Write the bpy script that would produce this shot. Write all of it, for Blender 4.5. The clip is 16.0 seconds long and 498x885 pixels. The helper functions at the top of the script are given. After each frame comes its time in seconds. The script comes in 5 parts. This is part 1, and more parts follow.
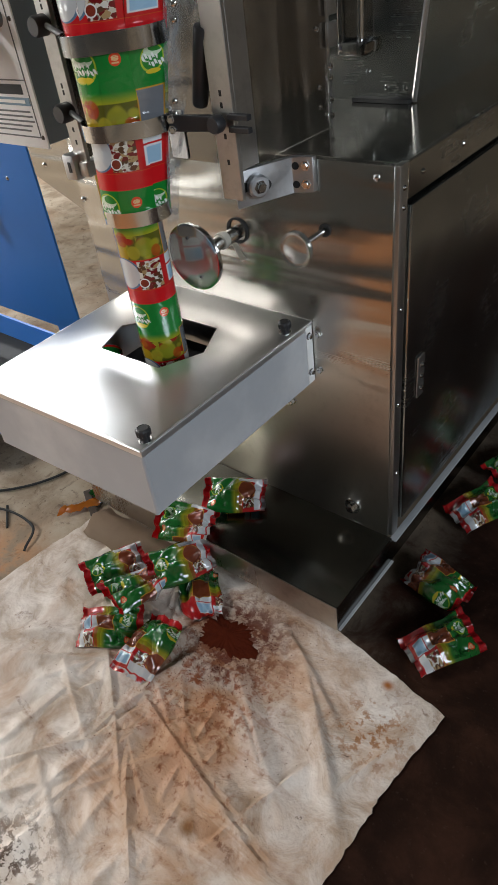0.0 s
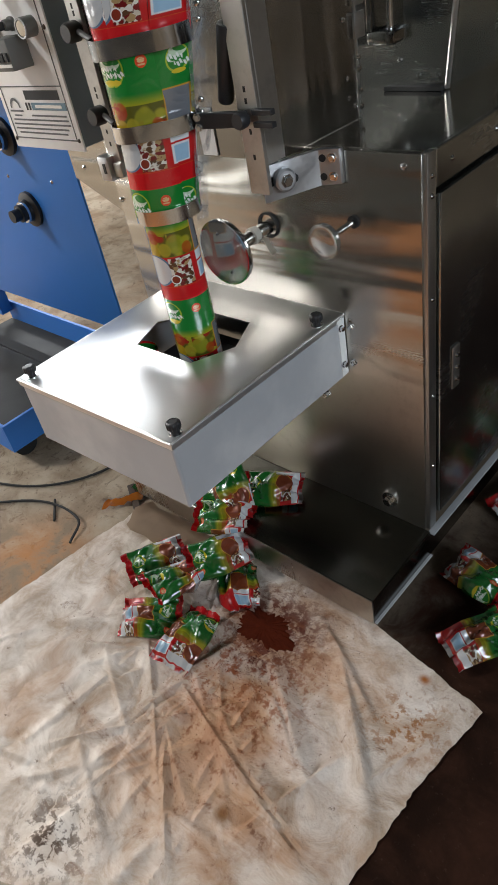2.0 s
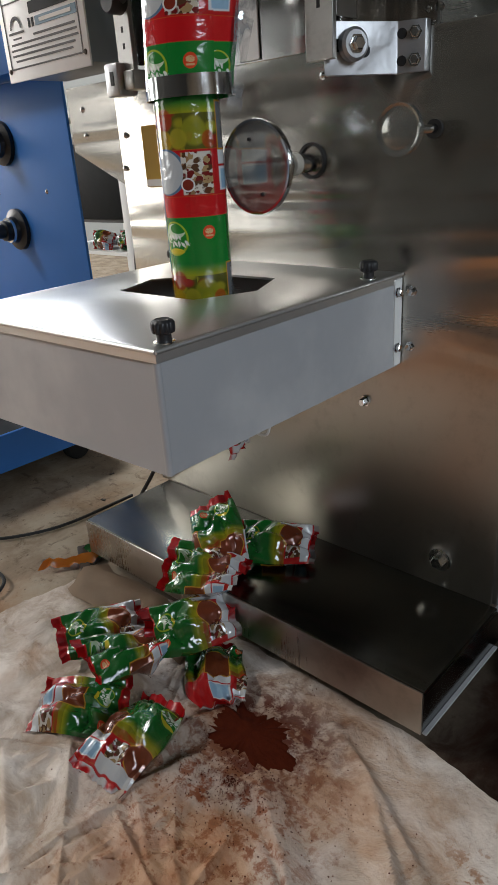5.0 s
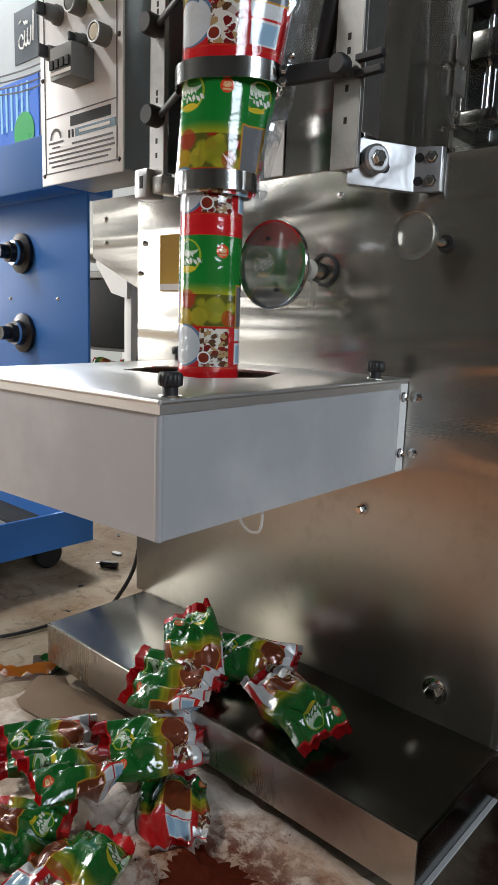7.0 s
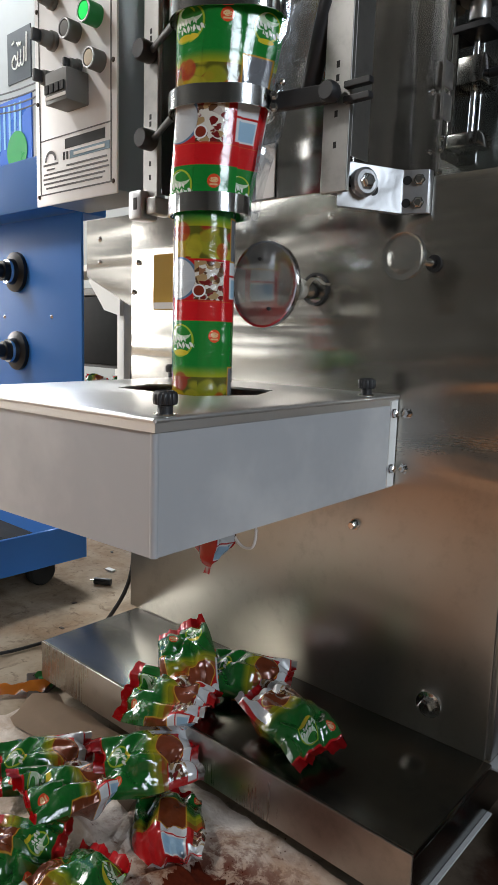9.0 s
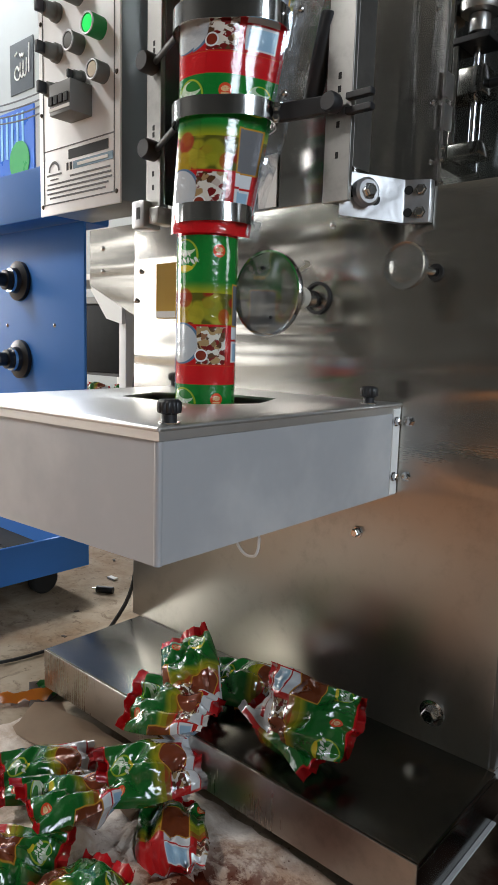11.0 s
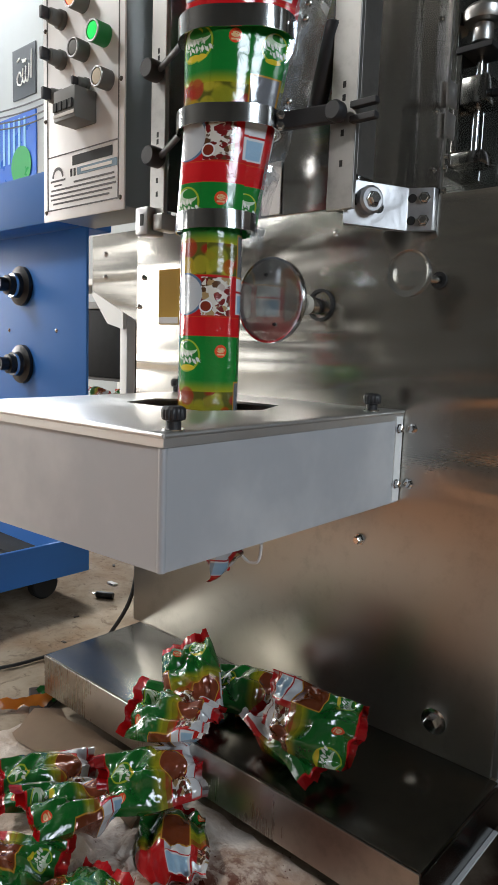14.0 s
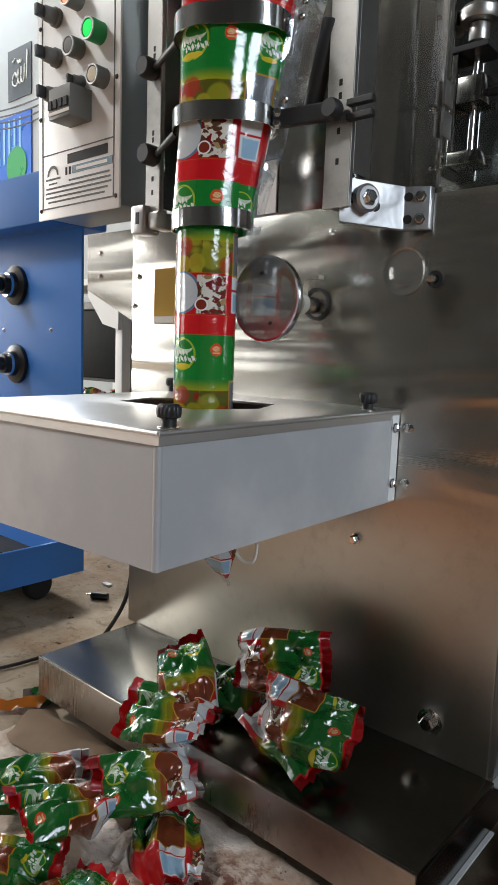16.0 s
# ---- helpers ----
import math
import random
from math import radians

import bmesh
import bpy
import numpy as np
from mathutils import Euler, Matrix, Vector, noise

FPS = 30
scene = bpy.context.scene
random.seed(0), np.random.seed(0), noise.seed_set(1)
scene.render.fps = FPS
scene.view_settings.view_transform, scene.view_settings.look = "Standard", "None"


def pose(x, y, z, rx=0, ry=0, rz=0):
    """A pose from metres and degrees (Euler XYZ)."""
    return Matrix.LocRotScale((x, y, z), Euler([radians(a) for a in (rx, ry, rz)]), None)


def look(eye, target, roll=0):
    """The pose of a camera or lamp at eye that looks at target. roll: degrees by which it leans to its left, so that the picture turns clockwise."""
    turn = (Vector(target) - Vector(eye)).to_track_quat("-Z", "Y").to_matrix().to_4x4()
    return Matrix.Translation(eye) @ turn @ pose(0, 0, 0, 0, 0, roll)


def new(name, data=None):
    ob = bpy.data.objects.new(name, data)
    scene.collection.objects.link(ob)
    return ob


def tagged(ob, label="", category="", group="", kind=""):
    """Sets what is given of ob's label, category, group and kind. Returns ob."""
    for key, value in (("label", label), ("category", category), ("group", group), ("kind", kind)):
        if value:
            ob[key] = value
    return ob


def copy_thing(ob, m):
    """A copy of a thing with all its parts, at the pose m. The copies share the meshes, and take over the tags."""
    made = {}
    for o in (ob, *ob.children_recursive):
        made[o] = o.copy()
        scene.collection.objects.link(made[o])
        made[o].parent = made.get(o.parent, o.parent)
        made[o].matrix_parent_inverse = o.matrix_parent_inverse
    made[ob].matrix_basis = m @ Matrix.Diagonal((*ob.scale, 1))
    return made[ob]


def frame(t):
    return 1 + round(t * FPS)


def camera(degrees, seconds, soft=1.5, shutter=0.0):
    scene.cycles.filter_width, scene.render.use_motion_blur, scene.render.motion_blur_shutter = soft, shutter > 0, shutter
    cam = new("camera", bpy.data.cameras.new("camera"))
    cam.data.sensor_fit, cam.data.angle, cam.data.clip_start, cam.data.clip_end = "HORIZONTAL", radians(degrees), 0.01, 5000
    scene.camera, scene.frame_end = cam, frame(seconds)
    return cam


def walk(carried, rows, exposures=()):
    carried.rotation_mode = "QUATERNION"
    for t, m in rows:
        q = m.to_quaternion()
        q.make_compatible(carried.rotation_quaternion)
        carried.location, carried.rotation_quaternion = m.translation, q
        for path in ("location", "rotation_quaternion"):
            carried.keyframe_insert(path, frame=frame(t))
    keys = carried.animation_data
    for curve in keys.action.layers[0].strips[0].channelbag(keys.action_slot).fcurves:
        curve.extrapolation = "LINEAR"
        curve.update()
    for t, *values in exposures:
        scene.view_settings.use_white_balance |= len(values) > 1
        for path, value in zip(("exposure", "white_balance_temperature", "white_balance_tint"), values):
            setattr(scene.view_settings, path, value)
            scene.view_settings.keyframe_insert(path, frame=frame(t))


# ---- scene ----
cam = camera(40.7, 16.0)
PATH = [
    (0, (0.5, -0.691, 0.923), (-0.582, 0.45, -0.313), -8.4),
    (0.5, (0.528, -0.681, 0.917), (-0.601, 0.395, -0.335), -9.7),
    (1, (0.538, -0.682, 0.916), (-0.641, 0.354, -0.324), -11.8),
    (1.5, (0.537, -0.682, 0.918), (-0.663, 0.348, -0.306), -12.5),
    (2, (0.529, -0.679, 0.92), (-0.672, 0.354, -0.301), -12.4),
    (2.5, (0.524, -0.683, 0.921), (-0.677, 0.355, -0.295), -11.6),
    (3, (0.528, -0.683, 0.915), (-0.692, 0.365, -0.274), -11.1),
    (3.5, (0.507, -0.673, 0.906), (-0.699, 0.39, -0.285), -12.5),
    (3.7, (0.487, -0.674, 0.88), (-0.662, 0.426, -0.333), -11.7),
    (5.8, (0.347, -0.621, 0.492), (-1.006, 0.779, 0.037), 1.1),
    (6, (0.346, -0.631, 0.501), (-0.992, 0.793, 0.076), 2.5),
    (6.5, (0.351, -0.637, 0.508), (-0.961, 0.825, 0.131), 2.2),
    (7, (0.352, -0.642, 0.512), (-0.962, 0.824, 0.161), 2.0),
    (7.5, (0.354, -0.645, 0.512), (-0.965, 0.822, 0.187), 1.8),
    (8, (0.354, -0.646, 0.513), (-0.968, 0.821, 0.192), 1.6),
    (8.5, (0.355, -0.646, 0.514), (-0.954, 0.832, 0.195), 1.8),
    (9, (0.357, -0.649, 0.515), (-0.947, 0.837, 0.209), 1.8),
    (11.5, (0.357, -0.652, 0.516), (-0.953, 0.833, 0.235), 1.7),
    (12, (0.357, -0.653, 0.517), (-0.953, 0.833, 0.241), 1.8),
    (12.5, (0.357, -0.655, 0.517), (-0.952, 0.833, 0.251), 1.9),
    (13, (0.355, -0.653, 0.517), (-0.952, 0.836, 0.247), 2.0),
    (13.5, (0.354, -0.652, 0.516), (-0.955, 0.835, 0.241), 2.0),
    (14, (0.354, -0.654, 0.517), (-0.955, 0.834, 0.249), 2.0),
    (14.5, (0.355, -0.655, 0.518), (-0.956, 0.833, 0.258), 1.9),
    (15, (0.355, -0.656, 0.518), (-0.955, 0.834, 0.264), 1.9),
    (15.5, (0.354, -0.655, 0.516), (-0.955, 0.836, 0.259), 1.8),
    (16, (0.352, -0.652, 0.514), (-0.948, 0.846, 0.251), 2.1),
]
EXPOSE = ((0.0, -0.06), (3.7, -0.06), (5.6, -0.55), (6.2, -0.48), (6.9, 0.0), (16.0, 0.0))
walk(cam, [(t, look(eye, target, roll)) for t, eye, target, roll in PATH], EXPOSE)

# ---- world, lamps, exposure ----
world = bpy.data.worlds.new("sky")
scene.world = world
world.use_nodes = True
wn = world.node_tree.nodes
sky = wn.new("ShaderNodeTexSky")
sky.sky_type, sky.sun_disc = "NISHITA", False
sky.sun_elevation, sky.sun_rotation = radians(35), radians(-60)
wn["Background"].inputs["Strength"].default_value = 0.12
world.node_tree.links.new(sky.outputs[0], wn["Background"].inputs[0])


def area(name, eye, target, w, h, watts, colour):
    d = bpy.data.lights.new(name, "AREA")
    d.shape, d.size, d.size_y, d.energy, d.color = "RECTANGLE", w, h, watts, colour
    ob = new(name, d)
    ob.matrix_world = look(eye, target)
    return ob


# daylight standing in the openings of the workshop, and an added fill under the ceiling
area("daylight_back_window", (-4.9, 2.44, 3.85), (-4.6, 0.0, 2.6), 3.8, 0.85, 420, (0.93, 0.97, 1.0))
area("daylight_left_door", (-6.9, -1.4, 1.75), (0, -0.8, 0.6), 2.2, 2.2, 205, (1.0, 0.965, 0.925))
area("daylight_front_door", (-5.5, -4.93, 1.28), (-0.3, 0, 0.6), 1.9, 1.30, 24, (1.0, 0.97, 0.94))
# Unseen window light, added as a cool fill from the right.
area("added_right_fill", (3.15, -0.9, 1.75), (0, -0.6, 0.5), 1.2, 1.1, 64, (0.80, 0.9, 1.0))
# Unseen fill lamp, added to brighten the panel and the box front.
area("ceiling_fill_glow", (-3.6, -2.8, 4.40), (-1.6, -1.2, 0), 1.2, 0.08, 185, (1.0, 0.98, 0.95))

# ---- materials ----


class Graph:
    """A material's nodes, with short calls for the usual ones."""

    def __init__(self, name):
        self.m = bpy.data.materials.new(name)
        self.m.use_nodes = True
        self.t = self.m.node_tree
        self.b = self.t.nodes["Principled BSDF"]

    def put(self, socket, v):
        if isinstance(v, bpy.types.NodeSocket):
            self.t.links.new(v, socket)
        elif isinstance(v, tuple) and len(v) == 3 and socket.type == "RGBA":
            socket.default_value = (*v, 1)
        else:
            socket.default_value = v

    def math(self, op, a, b=0.0, c=0.0):
        n = self.t.nodes.new("ShaderNodeMath")
        n.operation = op
        for s, v in zip(n.inputs, (a, b, c)):
            self.put(s, v)
        return n.outputs[0]

    def mix(self, f, a, b):
        n = self.t.nodes.new("ShaderNodeMix")
        n.data_type = "RGBA"
        self.put(n.inputs[0], f), self.put(n.inputs[6], a), self.put(n.inputs[7], b)
        return n.outputs[2]

    def coords(self, kind="Object", scale=(1, 1, 1)):
        n = self.t.nodes.new("ShaderNodeTexCoord")
        p = self.t.nodes.new("ShaderNodeMapping")
        p.inputs["Scale"].default_value = scale
        self.t.links.new(n.outputs[kind], p.inputs[0])
        return p.outputs[0]

    def noise(self, scale, detail=4.0, rough=0.55, vec=None, distort=0.0):
        n = self.t.nodes.new("ShaderNodeTexNoise")
        self.put(n.inputs["Scale"], scale), self.put(n.inputs["Detail"], detail)
        self.put(n.inputs["Roughness"], rough), self.put(n.inputs["Distortion"], distort)
        self.put(n.inputs["Vector"], vec if vec else self.coords())
        return n.outputs[0]

    def voronoi(self, scale, vec=None, out="Distance"):
        n = self.t.nodes.new("ShaderNodeTexVoronoi")
        self.put(n.inputs["Scale"], scale)
        self.put(n.inputs["Vector"], vec if vec else self.coords())
        return n.outputs[out]

    def step(self, v, lo, hi):
        n = self.t.nodes.new("ShaderNodeMapRange")
        n.interpolation_type = "SMOOTHSTEP"
        for i, x in enumerate((v, lo, hi, 0.0, 1.0)):
            self.put(n.inputs[i], x)
        return n.outputs[0]

    def bump(self, h, strength, distance=0.001):
        n = self.t.nodes.new("ShaderNodeBump")
        self.put(n.inputs["Strength"], strength), self.put(n.inputs["Distance"], distance), self.put(n.inputs["Height"], h)
        self.put(self.b.inputs["Normal"], n.outputs[0])

    def set(self, **k):
        names = dict(colour="Base Color", rough="Roughness", metal="Metallic", coat="Coat Weight", alpha="Alpha",
                     trans="Transmission Weight", spec="Specular IOR Level", emit="Emission Color", power="Emission Strength",
                     aniso="Anisotropic", ior="IOR")
        for key, v in k.items():
            self.put(self.b.inputs[names[key]], v)
        return self.m


def plain(name, colour, rough=0.5, metal=0.0, grain=60, vary=0.18, relief=0.15, coat=0.0):
    g = Graph(name)
    n = g.noise(grain, 6)
    big = g.noise(grain / 9, 4)
    f = g.math("MULTIPLY_ADD", g.math("ADD", n, big), vary, 1 - vary)
    c = g.mix(f, tuple(x * 0.6 for x in colour), tuple(min(1, x * 1.05) for x in colour))
    g.bump(n, relief, 0.0006)
    return g.set(colour=c, rough=g.math("MULTIPLY_ADD", big, 0.2, rough - 0.1), metal=metal, coat=coat)


def steel(name, colour=(0.56, 0.55, 0.53), rough=0.2, streak=(1, 1, 260), smear=0.12, dirt=0.25, wave=0.15, lie=(1, 1, 1), calm=None):
    """Sheet steel: a rolled grain along it, hand marks, and slight buckles."""
    g = Graph(name)
    grain = g.noise(3.0, 3, 0.6, g.coords("Object", streak))
    marks = g.noise(7, 5, 0.6)
    spots = g.noise(55, 4, 0.7)
    buckle = g.noise(3.2, 2, 0.45, g.coords("Object", lie), 0.6)
    if calm is not None:  # stiff and flat below this height, dulled by dust
        parts = g.t.nodes.new("ShaderNodeSeparateXYZ")
        g.t.links.new(g.coords(), parts.inputs[0])
        free = g.step(parts.outputs[2], calm - 0.06, calm + 0.14)
        buckle = g.math("MULTIPLY", g.math("SUBTRACT", buckle, 0.5), g.math("MULTIPLY_ADD", free, 0.96, 0.04))
        rough = g.math("MULTIPLY_ADD", free, -0.08, rough + 0.08 - smear * 0.8)
    else:
        rough = rough - smear * 0.8
    r = g.math("ADD", g.math("MULTIPLY_ADD", marks, smear * 1.6, rough), g.math("MULTIPLY", grain, 0.06))
    c = g.mix(g.math("MULTIPLY", g.step(g.math("MULTIPLY", marks, spots), 0.25, 0.45), dirt), colour, tuple(x * 0.5 for x in colour))
    g.bump(g.math("ADD", g.math("MULTIPLY", buckle, 12 * wave), g.math("MULTIPLY", grain, 0.015)), 0.35, 0.004)
    return g.set(colour=c, rough=r, metal=1.0)


def film_material(name, window, clear, crumple, low, filled, wrinkle):
    """Printed pouch film. u runs round the tube (0.2 m), v along it, one pouch a unit, with the red band at 0."""
    g = Graph(name)
    n = g.t.nodes.new("ShaderNodeUVMap")
    s = g.t.nodes.new("ShaderNodeSeparateXYZ")
    g.t.links.new(n.outputs[0], s.inputs[0])
    u, v = g.math("FRACT", s.outputs[0]), g.math("FRACT", s.outputs[1])
    M = lambda a, b: g.math("MULTIPLY", a, b)
    band = lambda x, a, b: M(g.step(x, a - 0.004, a + 0.004), g.step(x, b + 0.004, b - 0.004))
    rect = lambda a, b, c, d: M(band(u, a, b), band(v, c, d))

    def spot(cu, cv, ru, rv, soft=0.08):
        du, dv = g.math("DIVIDE", g.math("SUBTRACT", u, cu), ru), g.math("DIVIDE", g.math("SUBTRACT", v, cv), rv)
        d = g.math("SQRT", g.math("ADD", M(du, du), M(dv, dv)))
        return g.step(d, 1.0, 1.0 - soft)

    uv = n.outputs[0]
    fine = g.noise(60, 4, 0.6, uv)
    # green field shading into yellow above it
    # the pouch's green is the same print, darkened for the shade it lies in
    c = g.mix(g.step(v, low, low + 0.12), (0.44, 0.40, 0.012), (0.005, 0.13, 0.020) if filled else (0.008, 0.20, 0.028))
    c = g.mix(g.step(fine, 0.55, 0.75), c, g.mix(0.25, c, (0.02, 0.3, 0.04)))
    c = g.mix(band(v, 0.345, 0.40), c, (0.45, 0.10, 0.012))
    # fruit heap in the yellow field
    cells = g.voronoi(13, uv, "Color")
    pick = g.t.nodes.new("ShaderNodeSeparateColor")
    g.t.links.new(cells, pick.inputs[0])
    near = g.voronoi(13, uv)
    fruit = g.mix(g.step(pick.outputs[0], 0.50, 0.52), (0.33, 0.30, 0.02), (0.30, 0.024, 0.012))
    fruit = g.mix(g.step(pick.outputs[1], 0.70, 0.72), fruit, (0.42, 0.36, 0.03))
    fruit = g.mix(g.step(near, 0.30, 0.62), fruit, (0.10, 0.10, 0.012))
    c = g.mix(M(band(v, 0.345, low + 0.035), 1.0 - filled), c, fruit)
    for cu, cv, ru, rv, col in ((0.33, 0.42, 0.09, 0.08, (0.34, 0.20, 0.015)), (0.40, 0.52, 0.055, 0.075, (0.36, 0.03, 0.014)), (0.29, 0.53, 0.06, 0.07, (0.42, 0.03, 0.012)), (0.39, 0.40, 0.055, 0.07, (0.42, 0.28, 0.015)), (0.55, 0.45, 0.07, 0.095, (0.30, 0.30, 0.02)),
                                (0.47, 0.41, 0.05, 0.07, (0.38, 0.33, 0.025)), (0.62, 0.40, 0.04, 0.06, (0.4, 0.06, 0.01)), (0.16, 0.44, 0.08, 0.09, (0.3, 0.28, 0.02)), (0.05, 0.48, 0.06, 0.08, (0.26, 0.03, 0.012))):
        c = g.mix(M(spot(cu, cv, ru, rv, 0.25), 0.8 - 1.6 * filled), c, col)
    # photo strip: clear pane, heaps of spice, white label
    c = g.mix(band(v, 0.065, 0.345), c, (0.50, 0.012, 0.014))
    if filled:
        c = g.mix(spot(0.395, 0.285, 0.124, 0.141, 0.05), c, (0.55, 0.28, 0.03))
    else:
        c = g.mix(spot(0.385, 0.215, 0.115, 0.145, 0.05), c, (0.10, 0.17, 0.27))
    pane = spot(0.395, 0.285, 0.115, 0.130, 0.05) if filled else spot(0.375, 0.215, 0.108, 0.135, 0.05)
    loose = g.mix(0.07, uv, g.noise(12, 3, 0.6, uv))
    cell = g.voronoi(30, loose, "Color")
    split = g.t.nodes.new("ShaderNodeSeparateColor")
    g.t.links.new(cell, split.inputs[0])
    berry = g.mix(g.step(split.outputs[1], 0.5, 0.55), (0.17, 0.012, 0.012), (0.10, 0.045, 0.02))
    berry = g.mix(g.step(split.outputs[2], 0.75, 0.8), berry, (0.40, 0.26, 0.12))
    heap = g.mix(M(g.step(g.voronoi(30, loose), 0.80, 0.62), g.step(split.outputs[0], 0.20, 0.24)), (0.70, 0.65, 0.57), berry)
    c = g.mix(rect(0.475, 0.63, 0.075, 0.33), c, heap)
    ring = M(spot(0.50, 0.135, 0.036, 0.045), g.math("SUBTRACT", 1.0, spot(0.50, 0.135, 0.028, 0.035)))
    c = g.mix(spot(0.50, 0.135, 0.03, 0.037), c, (0.22, 0.03, 0.015))
    c = g.mix(ring, c, (0.8, 0.78, 0.75))
    label = g.mix(M(band(v, 0.10, 0.22), band(u, 0.69, 0.835)), (0.72, 0.74, 0.76), (0.32, 0.50, 0.66))
    c = g.mix(rect(0.675, 0.84, 0.09, 0.235), c, label)
    c = g.mix(rect(0.675, 0.84, 0.25, 0.335), c, (0.72, 0.74, 0.76))
    if not filled:
        c = g.mix(rect(0.88, 0.99, 0.09, 0.335), c, (0.66, 0.68, 0.70))
    if filled:
        c = g.mix(rect(0.20, 0.66, 0.05, 0.16), c, (0.70, 0.71, 0.72))
        c = g.mix(rect(0.20, 0.27, 0.16, 0.46), c, (0.66, 0.67, 0.68))
    # the window in the back, with its orange rim
    c = g.mix(rect(0.675, 0.865, 0.335, 0.625), c, (0.55, 0.28, 0.03))
    wnd = rect(0.683, 0.857, 0.345, 0.615)
    c = g.mix(wnd, c, window)
    # emblem: a leaf in a lime ring, two white bars, a yellow ribbon
    for cu, big_ in ((0.395, 1.25), (0.80, 1.0)):
        k = big_
        rim = M(spot(cu, 0.80, 0.068 * k, 0.092 * k, 0.05), g.math("SUBTRACT", 1.0, spot(cu, 0.803, 0.059 * k, 0.081 * k, 0.05)))
        c = g.mix(M(spot(cu, 0.80, 0.062 * k, 0.085 * k), 0.55), c, (0.03, 0.22, 0.03))
        c = g.mix(rim, c, (0.33, 0.46, 0.03))
        leaf = M(spot(cu + 0.004, 0.850, 0.052 * k, 0.040 * k, 0.06), g.math("SUBTRACT", 1.0, spot(cu + 0.020 * k, 0.866, 0.044 * k, 0.027 * k, 0.06)))
        stem = M(spot(cu - 0.030 * k, 0.815, 0.030 * k, 0.036 * k, 0.06), g.math("SUBTRACT", 1.0, spot(cu - 0.018 * k, 0.818, 0.029 * k, 0.034 * k, 0.06)))
        c = g.mix(M(g.math("MAXIMUM", leaf, stem), 0.85), c, (0.60, 0.75, 0.55))
        # two slanting lines of broken pale strokes
        slant = g.math("MULTIPLY_ADD", v, 0.35, u)
        breaks = g.math("MULTIPLY_ADD", g.step(g.math("FRACT", M(slant, 52.0 / k)), 0.22, 0.42), 0.85, 0.1)
        ripple = g.math("MULTIPLY_ADD", g.math("SINE", M(slant, 160.0)), 0.008, v)
        for a, b, lo, hi in ((-0.058, 0.030, 0.795, 0.826), (-0.018, 0.070, 0.752, 0.782)):
            line = M(band(u, cu + a * k, cu + b * k), M(g.step(ripple, lo - 0.004, lo + 0.004), g.step(ripple, hi + 0.004, hi - 0.004)))
            c = g.mix(M(line, breaks), c, (0.80, 0.84, 0.78))
        c = g.mix(spot(cu + 0.005, 0.718, 0.042 * k, 0.017 * k), c, (0.62, 0.50, 0.03))
    # round orange stamp with two light lines
    c = g.mix(spot(0.585, 0.835, 0.034, 0.045, 0.06), c, (0.72, 0.07, 0.02))
    c = g.mix(M(spot(0.585, 0.842, 0.024, 0.02, 0.2), g.step(g.voronoi(120, uv), 0.25, 0.4)), c, (0.75, 0.5, 0.25))
    c = g.mix(rect(0.565, 0.605, 0.808, 0.818), c, (0.75, 0.5, 0.25))
    # red band between two pouches
    red = g.math("MAXIMUM", band(v, -1.0, 0.066), band(v, 0.935, 2.0))
    c = g.mix(red, c, (0.58, 0.010, 0.014))
    glass = g.math("MAXIMUM", pane, wnd)
    c = g.mix(pane, c, clear)
    # darkens the whole pouch print, putting shade into its colour
    c = g.mix(filled, c, g.mix(0.25, (0.012, 0.006, 0.004), c))
    crease = g.noise(9, 3, 0.55, uv, 0.8)
    facet = g.voronoi(5.5, g.mix(0.14, uv, g.noise(4, 3, 0.5, uv)))
    g.bump(g.math("ADD", g.math("ADD", M(crease, crumple), M(facet, crumple * wrinkle)), M(fine, 0.03)), 0.35, 0.0022)
    return g.set(colour=c, rough=g.math("MULTIPLY_ADD", crease, 0.12, 0.06), spec=0.6, metal=M(glass, 0.25), coat=0.6)


FILM = film_material("printed_film", (0.20, 0.21, 0.23), (0.62, 0.65, 0.68), 1.4, 0.52, 0.0, 0.6)
POUCH = film_material("shaded_pouch_film", (0.20, 0.045, 0.014), (0.26, 0.060, 0.025), 1.8, 0.42, 0.48, 1.3)

g = Graph("red_seal_film")
g.bump(g.math("SINE", g.math("MULTIPLY", g.noise(30, 2), 60.0)), 0.25, 0.0006)
SEAL = g.set(colour=g.mix(g.step(g.noise(40, 3), 0.62, 0.7), (0.42, 0.008, 0.012), (0.5, 0.2, 0.2)), rough=0.2, coat=0.5)

g = Graph("clear_red_seal_film")
g.bump(g.math("SINE", g.math("MULTIPLY", g.noise(30, 2), 60.0)), 0.25, 0.0006)
PALE_SEAL = g.set(colour=g.mix(g.step(g.noise(28, 3, 0.5, g.coords("Object", (0.3, 1, 1))), 0.46, 0.52), (0.40, 0.010, 0.012), (0.52, 0.50, 0.49)), rough=0.18, coat=0.5)

STEEL_PLATE = steel("brushed_steel_plate", (0.52, 0.50, 0.46), 0.21, (1.5, 1.5, 240), 0.08, 0.3, 1.1, (0.5, 0.5, 3.6), 0.36)
# Tray steel darkened against glare; its lip lightened for the sack's reflection.
STEEL_TRAY = steel("darkened_tray_steel", (0.15, 0.145, 0.125), 0.20, (240, 1.5, 1.5), 0.08, 0.3, 0.02)
STEEL_LIP = steel("lightened_lip_steel", (0.50, 0.47, 0.43), 0.26, (240, 1.5, 1.5), 0.10, 0.3, 0.04)
STEEL_LID = steel("lid_steel", (0.68, 0.68, 0.68), 0.30, (240, 1.5, 1.5), 0.10, 0.08, 0.02)
